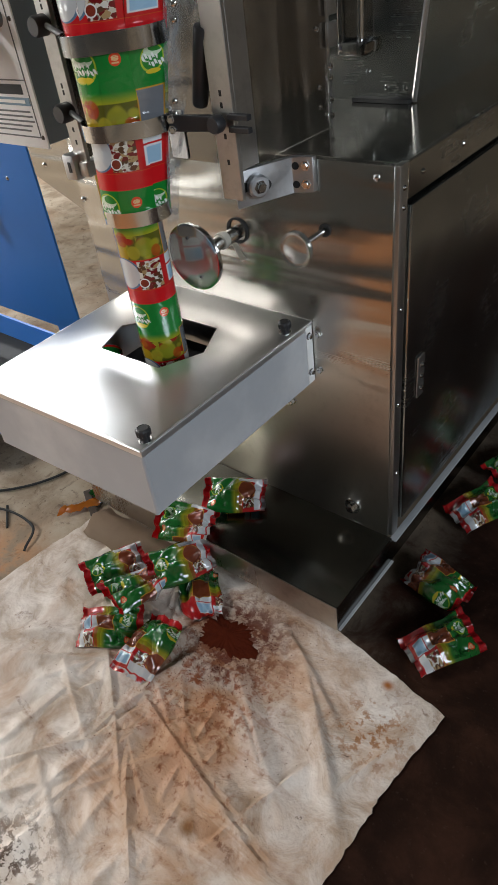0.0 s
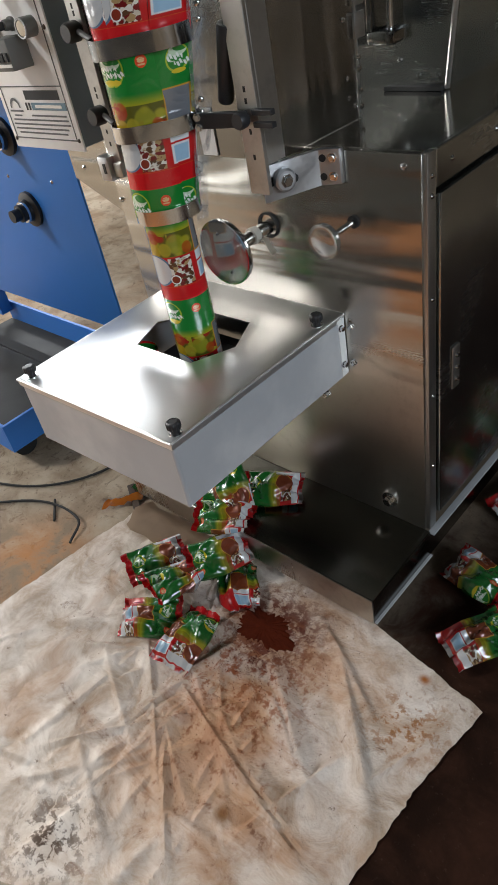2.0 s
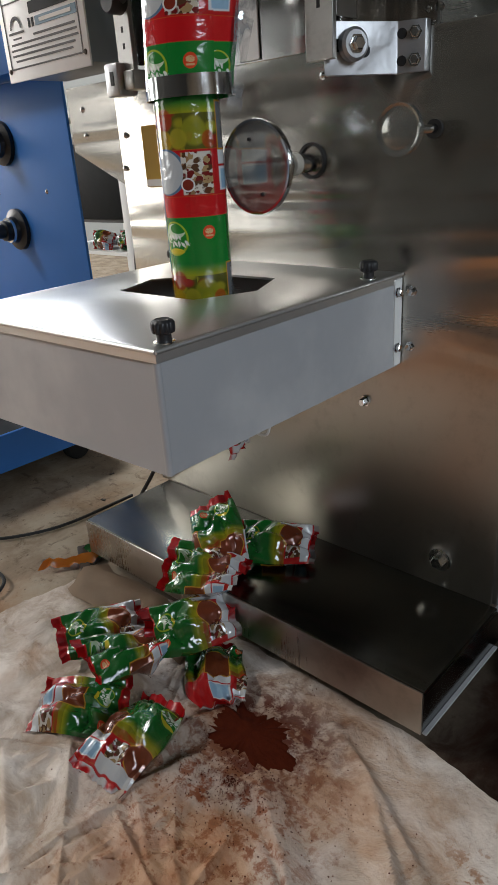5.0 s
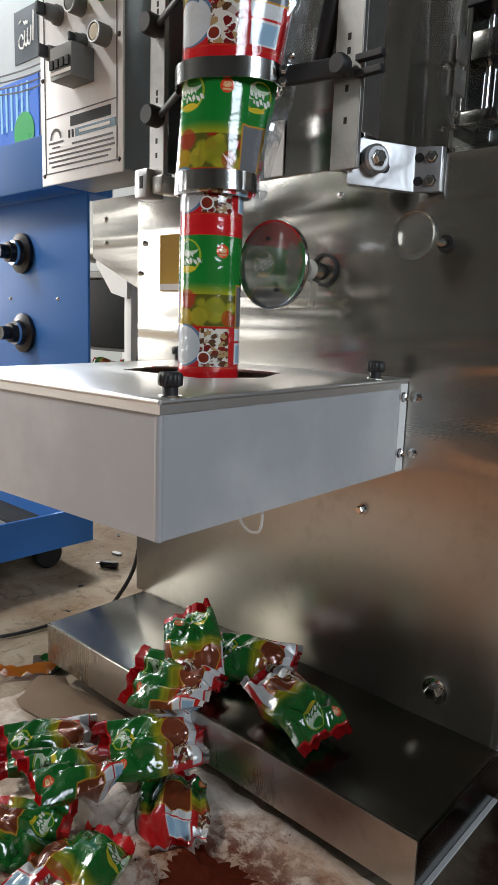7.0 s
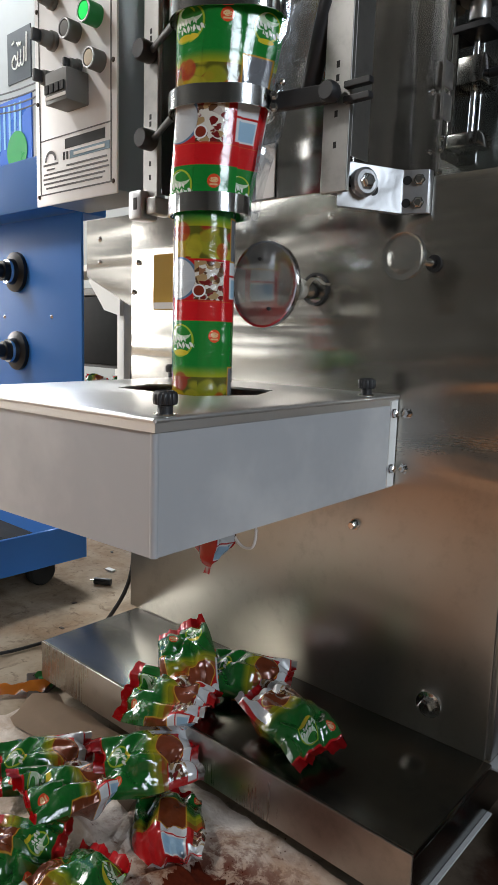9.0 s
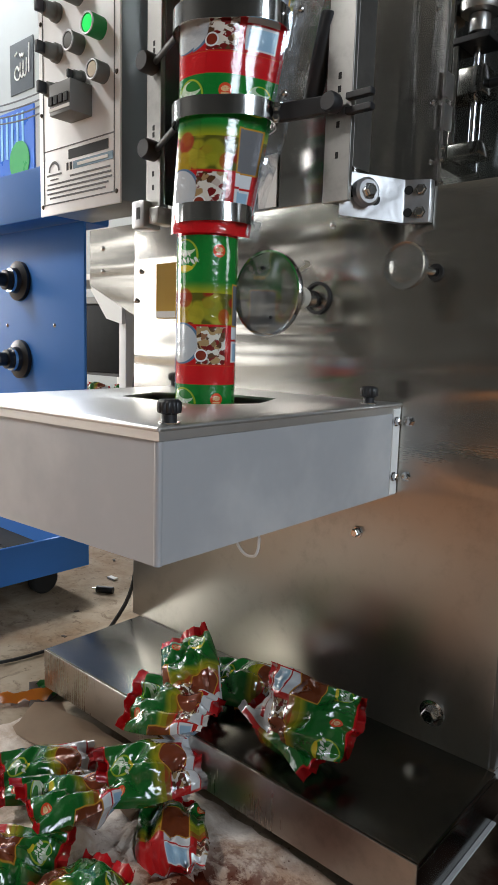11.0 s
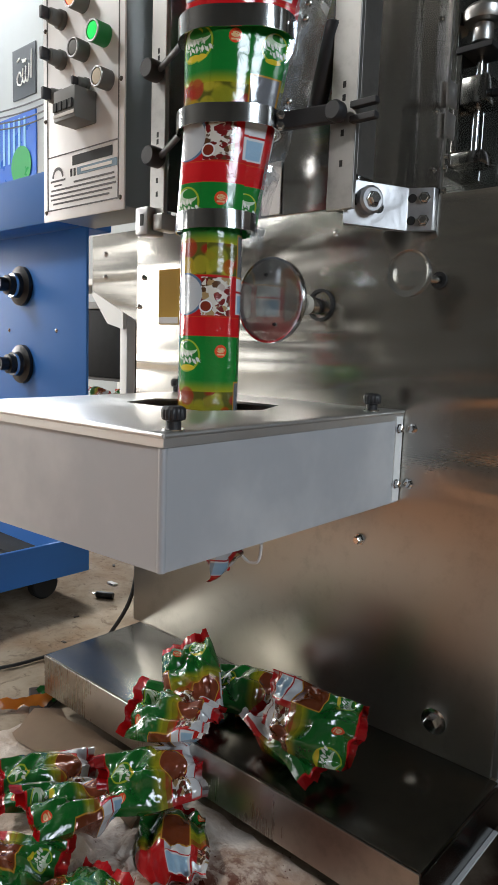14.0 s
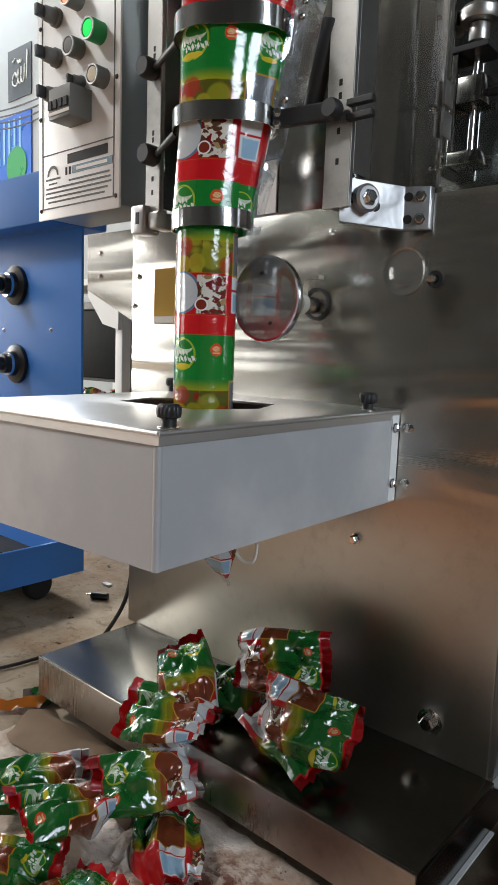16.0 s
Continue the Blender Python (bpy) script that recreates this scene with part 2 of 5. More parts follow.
# Lid steel made lighter: the edge's bright highlight is put into its colour.
LID_EDGE = steel("highlit_lid_edge", (0.80, 0.80, 0.79), 0.42, (60, 60, 60), 0.12, 0.10, 0.15)
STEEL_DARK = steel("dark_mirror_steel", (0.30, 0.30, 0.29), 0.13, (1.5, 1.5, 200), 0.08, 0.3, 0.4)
STEEL_TOP = steel("mirror_top_steel", (0.62, 0.61, 0.57), 0.09, (1.5, 200, 1.5), 0.05, 0.2, 0.10)
STEEL_SHEET = steel("buckled_mirror_sheet", (0.42, 0.40, 0.38), 0.13, (1.5, 1.5, 200), 0.06, 0.2, 0.5, (3.0, 3.0, 0.5))
STEEL_RAIL = steel("rail_steel", (0.52, 0.51, 0.49), 0.33, (1.5, 1.5, 260), 0.1, 0.3, 0.05)
CHROME = steel("polished_metal", (0.70, 0.70, 0.70), 0.12, (40, 40, 40), 0.06, 0.15, 0.35, (5, 5, 1.5))
STEEL_DOOR = steel("hazy_door_steel", (0.44, 0.45, 0.43), 0.22, (1.5, 1.5, 200), 0.12, 0.35, 0.35)
BRACKET = steel("machined_aluminium", (0.50, 0.50, 0.51), 0.40, (160, 1.5, 1.5), 0.16, 0.3, 0.12, (9, 9, 9))

g = Graph("satin_box_sheet")
mk, sc = g.noise(6, 5, 0.6), g.noise(90, 3, 0.6, g.coords("Object", (4, 4, 0.5)))
g.bump(g.noise(4, 1), 0.12, 0.004)
SATIN = g.set(colour=g.mix(g.step(mk, 0.38, 0.68), (0.435, 0.445, 0.465), (0.58, 0.58, 0.585)),
              rough=g.math("MULTIPLY_ADD", sc, 0.12, 0.42), metal=0.15)

BLACK = plain("black_plastic", (0.018, 0.018, 0.02), 0.45, 0.0, 120)
RUBBER = plain("black_rubber", (0.012, 0.012, 0.012), 0.7, 0.0, 120)
DARK_STEEL = plain("blackened_steel", (0.03, 0.03, 0.032), 0.38, 0.6, 90)
GREY = plain("grey_plastic", (0.13, 0.13, 0.12), 0.5, 0.0, 80)
BLUE = plain("blue_enamel", (0.025, 0.17, 0.56), 0.46, 0.0, 14, 0.25, 0.05, 0.0)
CREAM = plain("cream_plastic", (0.55, 0.47, 0.34), 0.45)
WHITE = plain("white_paint", (0.74, 0.74, 0.72), 0.6, 0.0, 20, 0.1)
PLASTER = plain("whitewashed_plaster", (0.40, 0.43, 0.44), 0.85, 0.0, 5, 0.2, 0.4)
# Unseen front wall, coloured near black so the plate reflects darkness.
DIM_WALL = plain("darkened_unseen_plaster", (0.034, 0.033, 0.029), 0.85, 0.0, 4, 0.3, 0.4)
# Unseen walls: brown low band, streaks and dark top added for steel reflections.
g = Graph("unseen_reflection_wall")
sp = g.t.nodes.new("ShaderNodeSeparateXYZ")
g.t.links.new(g.coords(), sp.inputs[0])
runs = g.noise(1.0, 5, 0.6, g.coords("Object", (5, 5, 0.5)), 0.4)
reflected_brown = g.mix(g.step(runs, 0.35, 0.65), (0.075, 0.055, 0.035), (0.20, 0.155, 0.105))
upper = g.mix(g.step(runs, 0.45, 0.62), (0.016, 0.017, 0.016), (0.040, 0.042, 0.038))
g.bump(runs, 0.3, 0.004)
DARK_WALL = g.set(colour=g.mix(g.step(sp.outputs[2], 1.16, 1.14), upper, reflected_brown), rough=0.8)
CEILING = plain("grey_sheet_ceiling", (0.22, 0.22, 0.21), 0.7, 0.0, 4, 0.2, 0.3)
STRING = plain("white_tape", (0.46, 0.43, 0.37), 0.6)
STICKER = plain("ochre_sticker", (0.50, 0.31, 0.04), 0.8, 0.0, 30, 0.15)
PAPER = plain("label_paper", (0.66, 0.64, 0.60), 0.6, 0.0, 60, 0.1)
INK = plain("dark_ink", (0.014, 0.015, 0.017), 0.8)
INK_BLUE = plain("slate_blue_ink", (0.10, 0.18, 0.24), 0.5)
INK_GREY = plain("grey_ink", (0.13, 0.13, 0.135), 0.8)
BOARD = plain("black_board", (0.03, 0.036, 0.045), 0.5)
POSTER_BLUE = plain("poster_blue", (0.03, 0.13, 0.55), 0.3)
POSTER_GREEN = plain("poster_green", (0.03, 0.30, 0.08), 0.3)
WOOD = plain("dark_wood", (0.05, 0.035, 0.024), 0.6, 0.0, 30, 0.3)

g = Graph("printed_steel_panel")
SMEAR = g.noise(5, 5, 0.65)
PANEL = g.set(colour=g.mix(g.step(SMEAR, 0.35, 0.7), (0.80, 0.80, 0.80), (0.92, 0.92, 0.92)), rough=g.math("MULTIPLY_ADD", SMEAR, 0.2, 0.28))


def glow(name, colour, power):
    g = Graph(name)
    return g.set(colour=colour, rough=0.25, emit=colour, power=power, coat=0.5)


LAMP_GREEN = glow("green_signal_lens", (0.01, 0.50, 0.08), 1.4)
LAMP_RED = glow("red_signal_lens", (0.95, 0.12, 0.06), 4.0)

g = Graph("clear_plastic")
CLEAR = g.set(colour=(0.62, 0.65, 0.68), rough=0.07, metal=0.5, alpha=g.math("MULTIPLY_ADD", g.step(g.noise(26, 4, 0.6, None, 1.2), 0.40, 0.68), 0.6, 0.10))

g = Graph("clear_acrylic")
ACRYLIC = g.set(colour=(0.42, 0.42, 0.40), rough=g.math("MULTIPLY_ADD", g.noise(30, 4), 0.14, 0.05), metal=0.8, alpha=g.math("MULTIPLY_ADD", g.noise(14, 4), 0.4, 0.48))

g = Graph("dusty_floor")
v0 = g.coords()
big, mid, grit = g.noise(1.6, 5, 0.6, v0, 0.6), g.noise(9, 6, 0.65, v0, 0.4), g.noise(120, 4, 0.6, v0)
c = g.mix(g.step(mid, 0.34, 0.66), (0.25, 0.19, 0.135), (0.41, 0.34, 0.26))
c = g.mix(g.math("MULTIPLY", g.step(big, 0.52, 0.68), 0.35), c, (0.36, 0.19, 0.09))
c = g.mix(g.math("MULTIPLY", g.step(g.noise(28, 5, 0.7, v0, 0.8), 0.54, 0.68), 0.6), c, (0.12, 0.08, 0.055))
sp = g.t.nodes.new("ShaderNodeSeparateXYZ")
g.t.links.new(v0, sp.inputs[0])
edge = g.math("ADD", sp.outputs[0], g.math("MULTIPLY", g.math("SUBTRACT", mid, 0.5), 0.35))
dx, dy = g.math("ADD", sp.outputs[0], 0.50), g.math("ADD", sp.outputs[1], 0.41)
spill = g.math("ADD", g.math("SQRT", g.math("ADD", g.math("MULTIPLY", dx, dx), g.math("MULTIPLY", dy, dy))), g.math("MULTIPLY", g.math("SUBTRACT", mid, 0.5), 0.25))
c = g.mix(g.math("MULTIPLY", g.math("MULTIPLY", g.step(spill, 0.20, 0.04), g.step(mid, 0.36, 0.58)), 0.8), c, (0.42, 0.17, 0.05))
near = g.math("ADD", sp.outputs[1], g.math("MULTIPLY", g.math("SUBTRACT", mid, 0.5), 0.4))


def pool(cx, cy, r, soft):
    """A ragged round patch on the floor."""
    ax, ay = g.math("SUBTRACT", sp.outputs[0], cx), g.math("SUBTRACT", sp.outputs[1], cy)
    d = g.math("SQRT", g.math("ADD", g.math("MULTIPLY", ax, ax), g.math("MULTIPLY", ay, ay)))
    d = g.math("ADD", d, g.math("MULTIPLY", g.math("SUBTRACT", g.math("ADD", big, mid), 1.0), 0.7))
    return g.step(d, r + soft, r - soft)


# Shade beside the machine, painted near black into the floor colour.
painted_shade = g.math("MULTIPLY", g.step(edge, -0.02, 0.22), g.math("MULTIPLY", pool(0.9, 0.5, 1.5, 0.2), g.step(near, -1.0, -0.75)))
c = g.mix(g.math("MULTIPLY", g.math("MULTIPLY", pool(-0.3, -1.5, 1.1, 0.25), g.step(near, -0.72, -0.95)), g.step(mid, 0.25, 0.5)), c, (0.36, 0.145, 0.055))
# Floor far in front darkened too, to dim the plate's reflection.
painted_shade = g.math("MAXIMUM", painted_shade, g.math("MULTIPLY", pool(-1.2, -3.7, 1.7, 0.3), 0.9))
c = g.mix(painted_shade, c, g.mix(g.step(mid, 0.4, 0.7), (0.012, 0.005, 0.003), (0.036, 0.015, 0.009)))
c = g.mix(g.math("MULTIPLY", g.step(grit, 0.60, 0.72), 0.5), c, (0.05, 0.03, 0.02))
g.bump(g.math("ADD", g.math("MULTIPLY", mid, 2.0), grit), 0.5, 0.002)
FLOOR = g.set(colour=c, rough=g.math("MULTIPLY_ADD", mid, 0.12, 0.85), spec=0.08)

g = Graph("stained_woven_sack")
v0 = g.coords()
big, mid, fine, dust = g.noise(4.5, 5, 0.6, v0, 0.5), g.noise(16, 6, 0.65, v0, 0.6), g.noise(160, 3, 0.6, v0), g.noise(70, 5, 0.7, v0, 0.3)
c = g.mix(g.step(mid, 0.28, 0.70), (0.38, 0.285, 0.21), (0.71, 0.635, 0.57))
sp = g.t.nodes.new("ShaderNodeSeparateXYZ")
g.t.links.new(v0, sp.inputs[0])


def blot(cx, cy, r, soft):
    dx, dy = g.math("SUBTRACT", sp.outputs[0], cx), g.math("SUBTRACT", sp.outputs[1], cy)
    d = g.math("SQRT", g.math("ADD", g.math("MULTIPLY", dx, dx), g.math("MULTIPLY", dy, dy)))
    return g.step(g.math("ADD", d, g.math("MULTIPLY", g.math("SUBTRACT", mid, 0.5), r * 1.2)), r + soft, r - soft)


# spilled chilli powder and oily handling marks
c = g.mix(g.math("MULTIPLY", g.math("MULTIPLY", g.step(big, 0.36, 0.56), blot(0.07, -0.41, 0.18, 0.13)), 0.85), c, (0.50, 0.285, 0.16))
c = g.mix(g.math("MULTIPLY", g.step(big, 0.52, 0.66), 0.5), c, (0.42, 0.25, 0.15))
c = g.mix(g.math("MULTIPLY", blot(0.01, -0.33, 0.09, 0.08), g.step(dust, 0.49, 0.60)), c, (0.24, 0.055, 0.014))
c = g.mix(g.math("MULTIPLY", blot(0.03, -0.40, 0.10, 0.09), g.math("MULTIPLY", g.step(mid, 0.42, 0.6), 0.7)), c, (0.30, 0.11, 0.04))
c = g.mix(g.math("MULTIPLY", blot(-0.01, -0.255, 0.085, 0.05), g.math("MULTIPLY_ADD", g.step(dust, 0.40, 0.55), 0.6, 0.4)), c, (0.09, 0.020, 0.009))
c = g.mix(g.math("MULTIPLY", blot(0.06, -0.45, 0.12, 0.10), g.step(dust, 0.50, 0.70)), c, (0.20, 0.06, 0.018))
c = g.mix(blot(0.236, -0.194, 0.008, 0.006), c, (0.34, 0.11, 0.02))
c = g.mix(blot(0.125, -0.516, 0.011, 0.009), c, (0.17, 0.075, 0.02))
c = g.mix(g.math("MULTIPLY", blot(-0.04, -0.68, 0.05, 0.05), g.step(dust, 0.48, 0.56)), c, (0.07, 0.04, 0.025))
c = g.mix(g.math("MULTIPLY", blot(0.25, -0.27, 0.05, 0.05), g.step(dust, 0.50, 0.60)), c, (0.30, 0.13, 0.05))
c = g.mix(g.math("MULTIPLY", g.step(dust, 0.66, 0.72), 0.8), c, (0.11, 0.06, 0.035))
turn = g.t.nodes.new("ShaderNodeMapping")
turn.inputs["Rotation"].default_value, turn.inputs["Scale"].default_value = (0, 0, radians(30)), (5, 26, 5)
g.t.links.new(g.t.nodes.new("ShaderNodeTexCoord").outputs["Object"], turn.inputs[0])
rust = g.noise(1.0, 5, 0.65, turn.outputs[0], 0.5)
c = g.mix(g.math("MULTIPLY", g.math("MULTIPLY", g.step(rust, 0.50, 0.62), blot(0.07, -0.43, 0.19, 0.14)), 0.5), c, (0.30, 0.13, 0.05))
c = g.mix(g.math("MULTIPLY", g.math("MULTIPLY", g.step(rust, 0.54, 0.70), g.step(dust, 0.46, 0.68)), 0.8), c, (0.15, 0.06, 0.03))
rip = g.noise(13, 4, 0.6, None, 0.3)
g.bump(g.math("ADD", g.math("MULTIPLY", rip, 3.0), g.math("ADD", g.math("MULTIPLY", mid, 2.5), g.math("MULTIPLY", fine, 0.4))), 0.55, 0.0045)
SACK = g.set(colour=c, rough=g.math("MULTIPLY_ADD", mid, 0.2, 0.58), spec=0.25)

g = Graph("chilli_powder")
pw = g.noise(90, 6, 0.7)
g.bump(g.noise(400, 3), 0.8, 0.001)
POWDER = g.set(colour=g.mix(pw, (0.035, 0.006, 0.003), (0.085, 0.014, 0.005)), rough=0.95, spec=0.05)

# ---- building helpers ----


def thing(name, at, label, category, group="", kind=""):
    ob = new(name)
    ob.empty_display_size = 0.03
    ob.location = at
    return tagged(ob, label, category, group, kind)


def link(name, bm, material, parent=None, label="", smooth=False):
    bmesh.ops.recalc_face_normals(bm, faces=bm.faces)
    me = bpy.data.meshes.new(name)
    bm.to_mesh(me)
    bm.free()
    me.materials.append(material)
    if smooth:
        me.polygons.foreach_set("use_smooth", [True] * len(me.polygons))
        me.set_sharp_from_angle(angle=radians(38))
    ob = new(name, me)
    if parent:
        ob.parent = parent
    return tagged(ob, label)


def part(name, bm, material, parent, label="", smooth=False):
    """One mesh in world places under a thing that stands where its Empty is."""
    ob = link(name, bm, material, parent, label, smooth)
    top = parent
    at = Vector((0, 0, 0))
    while top:
        at += top.location
        top = top.parent
    ob.location = -at
    return ob


def slab(x0, x1, y0, y1, z0, z1, bevel=0.0, bm=None, segments=2):
    bm = bm or bmesh.new()
    old = set(bm.verts)
    vs = [bm.verts.new((x, y, z)) for z in (z0, z1) for y in (y0, y1) for x in (x0, x1)]
    for f in ((0, 1, 3, 2), (4, 6, 7, 5), (0, 4, 5, 1), (1, 5, 7, 3), (3, 7, 6, 2), (2, 6, 4, 0)):
        bm.faces.new([vs[i] for i in f])
    if bevel:
        edges = {e for v in bm.verts if v not in old for e in v.link_edges}
        bmesh.ops.bevel(bm, geom=list(edges), offset=bevel, segments=segments, affect="EDGES", profile=0.5)
    return bm


def rod(a, b, r0, r1=None, n=20, bm=None, bevel=0.0):
    """A round bar from a to b."""
    bm = bm or bmesh.new()
    a, b = Vector(a), Vector(b)
    turn = (b - a).to_track_quat("Z", "Y").to_matrix().to_4x4()
    m = Matrix.Translation((a + b) / 2) @ turn
    made = bmesh.ops.create_cone(bm, cap_ends=True, segments=n, radius1=r0, radius2=r0 if r1 is None else r1, depth=(b - a).length, matrix=m)
    if bevel:
        caps = [e for e in {e for v in made["verts"] for e in v.link_edges} if len(e.link_faces) == 2 and e.calc_face_angle(0) > 1.0]
        bmesh.ops.bevel(bm, geom=caps, offset=bevel, segments=2, affect="EDGES", profile=0.5)
    return bm


def lathe(profile, at, axis=(0, 0, 1), n=28, bm=None):
    """A turned body: (radius, height) pairs round an axis."""
    bm = bm or bmesh.new()
    m = Matrix.Translation(at) @ Vector(axis).to_track_quat("Z", "Y").to_matrix().to_4x4()
    rings = []
    for r, h in profile:
        if r < 1e-6:
            rings.append([bm.verts.new(m @ Vector((0, 0, h)))])
        else:
            rings.append([bm.verts.new(m @ Vector((r * math.cos(2 * math.pi * i / n), r * math.sin(2 * math.pi * i / n), h))) for i in range(n)])
    for p, q in zip(rings, rings[1:]):
        for i in range(n):
            k = (i + 1) % n
            f = [p[i % len(p)], p[k % len(p)], q[k % len(q)], q[i % len(q)]]
            f = list(dict.fromkeys(f))
            if len(f) > 2:
                bm.faces.new(f)
    return bm


def prism(points, z0, z1, bm=None, m=None):
    """A flat outline raised from z0 to z1."""
    bm = bm or bmesh.new()
    m = m or Matrix()
    lo = [bm.verts.new(m @ Vector((x, y, z0))) for x, y in points]
    hi = [bm.verts.new(m @ Vector((x, y, z1))) for x, y in points]
    bm.faces.new(lo[::-1]), bm.faces.new(hi)
    for i in range(len(points)):
        k = (i + 1) % len(points)
        bm.faces.new((lo[i], lo[k], hi[k], hi[i]))
    return bm


UPRIGHT = pose(0, 0, 0, 90, 0, 0)  # outline x, y becomes x, z; its height runs to -y


def upright(points, y0, y1, bm=None):
    """An outline in x, z between two y."""
    return prism(points, -y1, -y0, bm, UPRIGHT)


def tube_along(points, r, n=8, bm=None):
    bm = bm or bmesh.new()
    pts = [Vector(p) for p in points]
    rings = []
    for i, p in enumerate(pts):
        d = (pts[min(i + 1, len(pts) - 1)] - pts[max(i - 1, 0)]).normalized()
        q = d.to_track_quat("Z", "Y")
        rings.append([bm.verts.new(p + q @ Vector((r * math.cos(2 * math.pi * k / n), r * math.sin(2 * math.pi * k / n), 0))) for k in range(n)])
    for a, b in zip(rings, rings[1:]):
        for k in range(n):
            bm.faces.new((a[k], a[(k + 1) % n], b[(k + 1) % n], b[k]))
    bm.faces.new(rings[0][::-1]), bm.faces.new(rings[-1])
    return bm


def curve_points(knots, steps=8):
    """A smooth line through knots."""
    k = [Vector(p) for p in knots]
    k = [2 * k[0] - k[1], *k, 2 * k[-1] - k[-2]]
    out = []
    for a, b, c, d in zip(k, k[1:], k[2:], k[3:]):
        for i in range(steps):
            t = i / steps
            out.append(0.5 * (2 * b + (c - a) * t + (2 * a - 5 * b + 4 * c - d) * t * t + (3 * b - a - 3 * c + d) * t ** 3))
    return [*out, k[-2]]


# ---- the workshop ----
bm = bmesh.new()
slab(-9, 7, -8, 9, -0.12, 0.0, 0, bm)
tagged(link("floor", bm, FLOOR), "dusty concrete floor stained orange, shade painted in dark", "floor", kind="structure")


def wall_with_hole(name, material, x0, x1, z1, hole, place, label):
    """A wall 0.2 thick in its own x, z with one opening."""
    a, b, c, d = hole
    bm = bmesh.new()
    for p in ((x0, a, 0, z1), (b, x1, 0, z1), (a, b, 0, c), (a, b, d, z1)):
        if p[1] - p[0] > 0.01 and p[3] - p[2] > 0.01:
            slab(p[0], p[1], 0, 0.2, p[2], p[3], 0, bm)
    ob = tagged(link(name, bm, material), label, "wall", kind="structure")
    ob.matrix_world = place
    return ob


wall_with_hole("wall_back", PLASTER, -7.2, -1.6, 4.5, (-6.8, -3.0, 3.42, 4.28), pose(0, 2.5, 0), "whitewashed back wall of the workshop with a window")
wall_with_hole("wall_back_right", DARK_WALL, -1.6, 3.4, 4.5, (0, 0, 1, 1), pose(0, 2.5, 0), "unseen back wall, brown low and dark above for reflections")
wall_with_hole("wall_left", PLASTER, -2.7, 5.0, 4.5, (0.3, 2.5, 0.65, 2.85), pose(-7.0, 0, 0, 0, 0, -90) @ pose(0, -0.2, 0), "pale side wall with a doorway to daylight")
wall_with_hole("wall_right", DARK_WALL, -5.0, 2.7, 4.5, (-1.55, -0.25, 1.15, 2.35), pose(3.2, 0, 0, 0, 0, 90) @ pose(0, -0.2, 0), "unseen side wall coloured for reflections, with an added window")
wall_with_hole("wall_front", DIM_WALL, -7.2, 3.4, 4.5, (-6.45, -4.55, 0.60, 1.96), pose(0, -5.2, 0), "unseen wall darkened for reflections, with a doorway to daylight")
bm = slab(-7.2, 3.6, -5, 2.7, 4.5, 4.6)
tagged(link("ceiling", bm, CEILING), "grey sheet ceiling of the workshop", "ceiling", kind="structure")

# ---- machine cabinet ----
X0, X1, ZT = -0.455, 0.126, 0.682
cab = thing("machine_cabinet", (-0.16, 0.4, 0), "brushed stainless steel cabinet of a packing machine", "machine")
part("front_plate", slab(X0, X1, 0.0, 0.012, 0.088, ZT, 0.0012), STEEL_PLATE, cab, "buckled brushed steel front plate with brown reflections", True)
bm = bmesh.new()
upright([(-0.57, 0.69), (-0.57, 0.605), (-0.456, 0.556), (-0.456, 0.69)], 0.002, 0.010, bm)
part("wing_plate", bm, STEEL_PLATE, cab, "bright buckled side wing plate")
part("cabinet_top", slab(X0, X1, 0.012, 1.0, ZT - 0.004, ZT, 0.001), STEEL_TOP, cab, "mirror-polished steel top")
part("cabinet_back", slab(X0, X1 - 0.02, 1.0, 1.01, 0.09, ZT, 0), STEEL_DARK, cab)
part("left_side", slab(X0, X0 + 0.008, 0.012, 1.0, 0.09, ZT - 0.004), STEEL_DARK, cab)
# frame of the right-hand side with its door
part("corner_post", slab(X1 - 0.004, X1 + 0.006, 0.004, 0.024, 0.088, ZT, 0.002), STEEL_RAIL, cab, "folded steel corner strip", True)
part("top_rail", slab(X1 - 0.002, X1 + 0.006, 0.0245, 1.0, ZT - 0.045, ZT, 0.002), STEEL_DOOR, cab)
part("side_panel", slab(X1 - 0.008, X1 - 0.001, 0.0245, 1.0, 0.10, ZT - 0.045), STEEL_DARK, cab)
door = part("side_door", slab(X1 + 0.001, X1 + 0.009, 0.030, 0.62, 0.108, ZT - 0.052, 0.003), STEEL_DOOR, cab, "hazy grey steel side door", True)
bm = slab(X1 + 0.0095, X1 + 0.013, 0.058, 0.078, 0.335, 0.405, 0.002)
part("latch_plate", bm, STEEL_RAIL, door, "small steel latch plate", True)
for z in (0.35, 0.37, 0.39):
    part("screw", lathe([(0, 0.004), (0.003, 0.003), (0.0045, 0)], (X1 + 0.013, 0.068, z), (1, 0, 0), 10), CHROME, door, "", True)
part("bottom_flange", slab(X1 + 0.004, X1 + 0.016, 0.0, 1.0, 0.083, 0.0855, 0.0006), SATIN, cab, "pale folded flange along the bottom")
for y, z in ((0.014, 0.655), (0.014, 0.632), (0.014, 0.50), (0.014, 0.35), (0.06, 0.66), (0.17, 0.66), (0.30, 0.66), (0.014, 0.22)):
    part("rivet", lathe([(0, 0.0025), (0.002, 0.002), (0.0035, 0)], (X1 + 0.0062, y, z), (1, 0, 0), 10), CHROME, cab, "", True)
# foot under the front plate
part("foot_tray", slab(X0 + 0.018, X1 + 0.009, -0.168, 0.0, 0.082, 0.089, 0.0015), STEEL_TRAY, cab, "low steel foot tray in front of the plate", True)
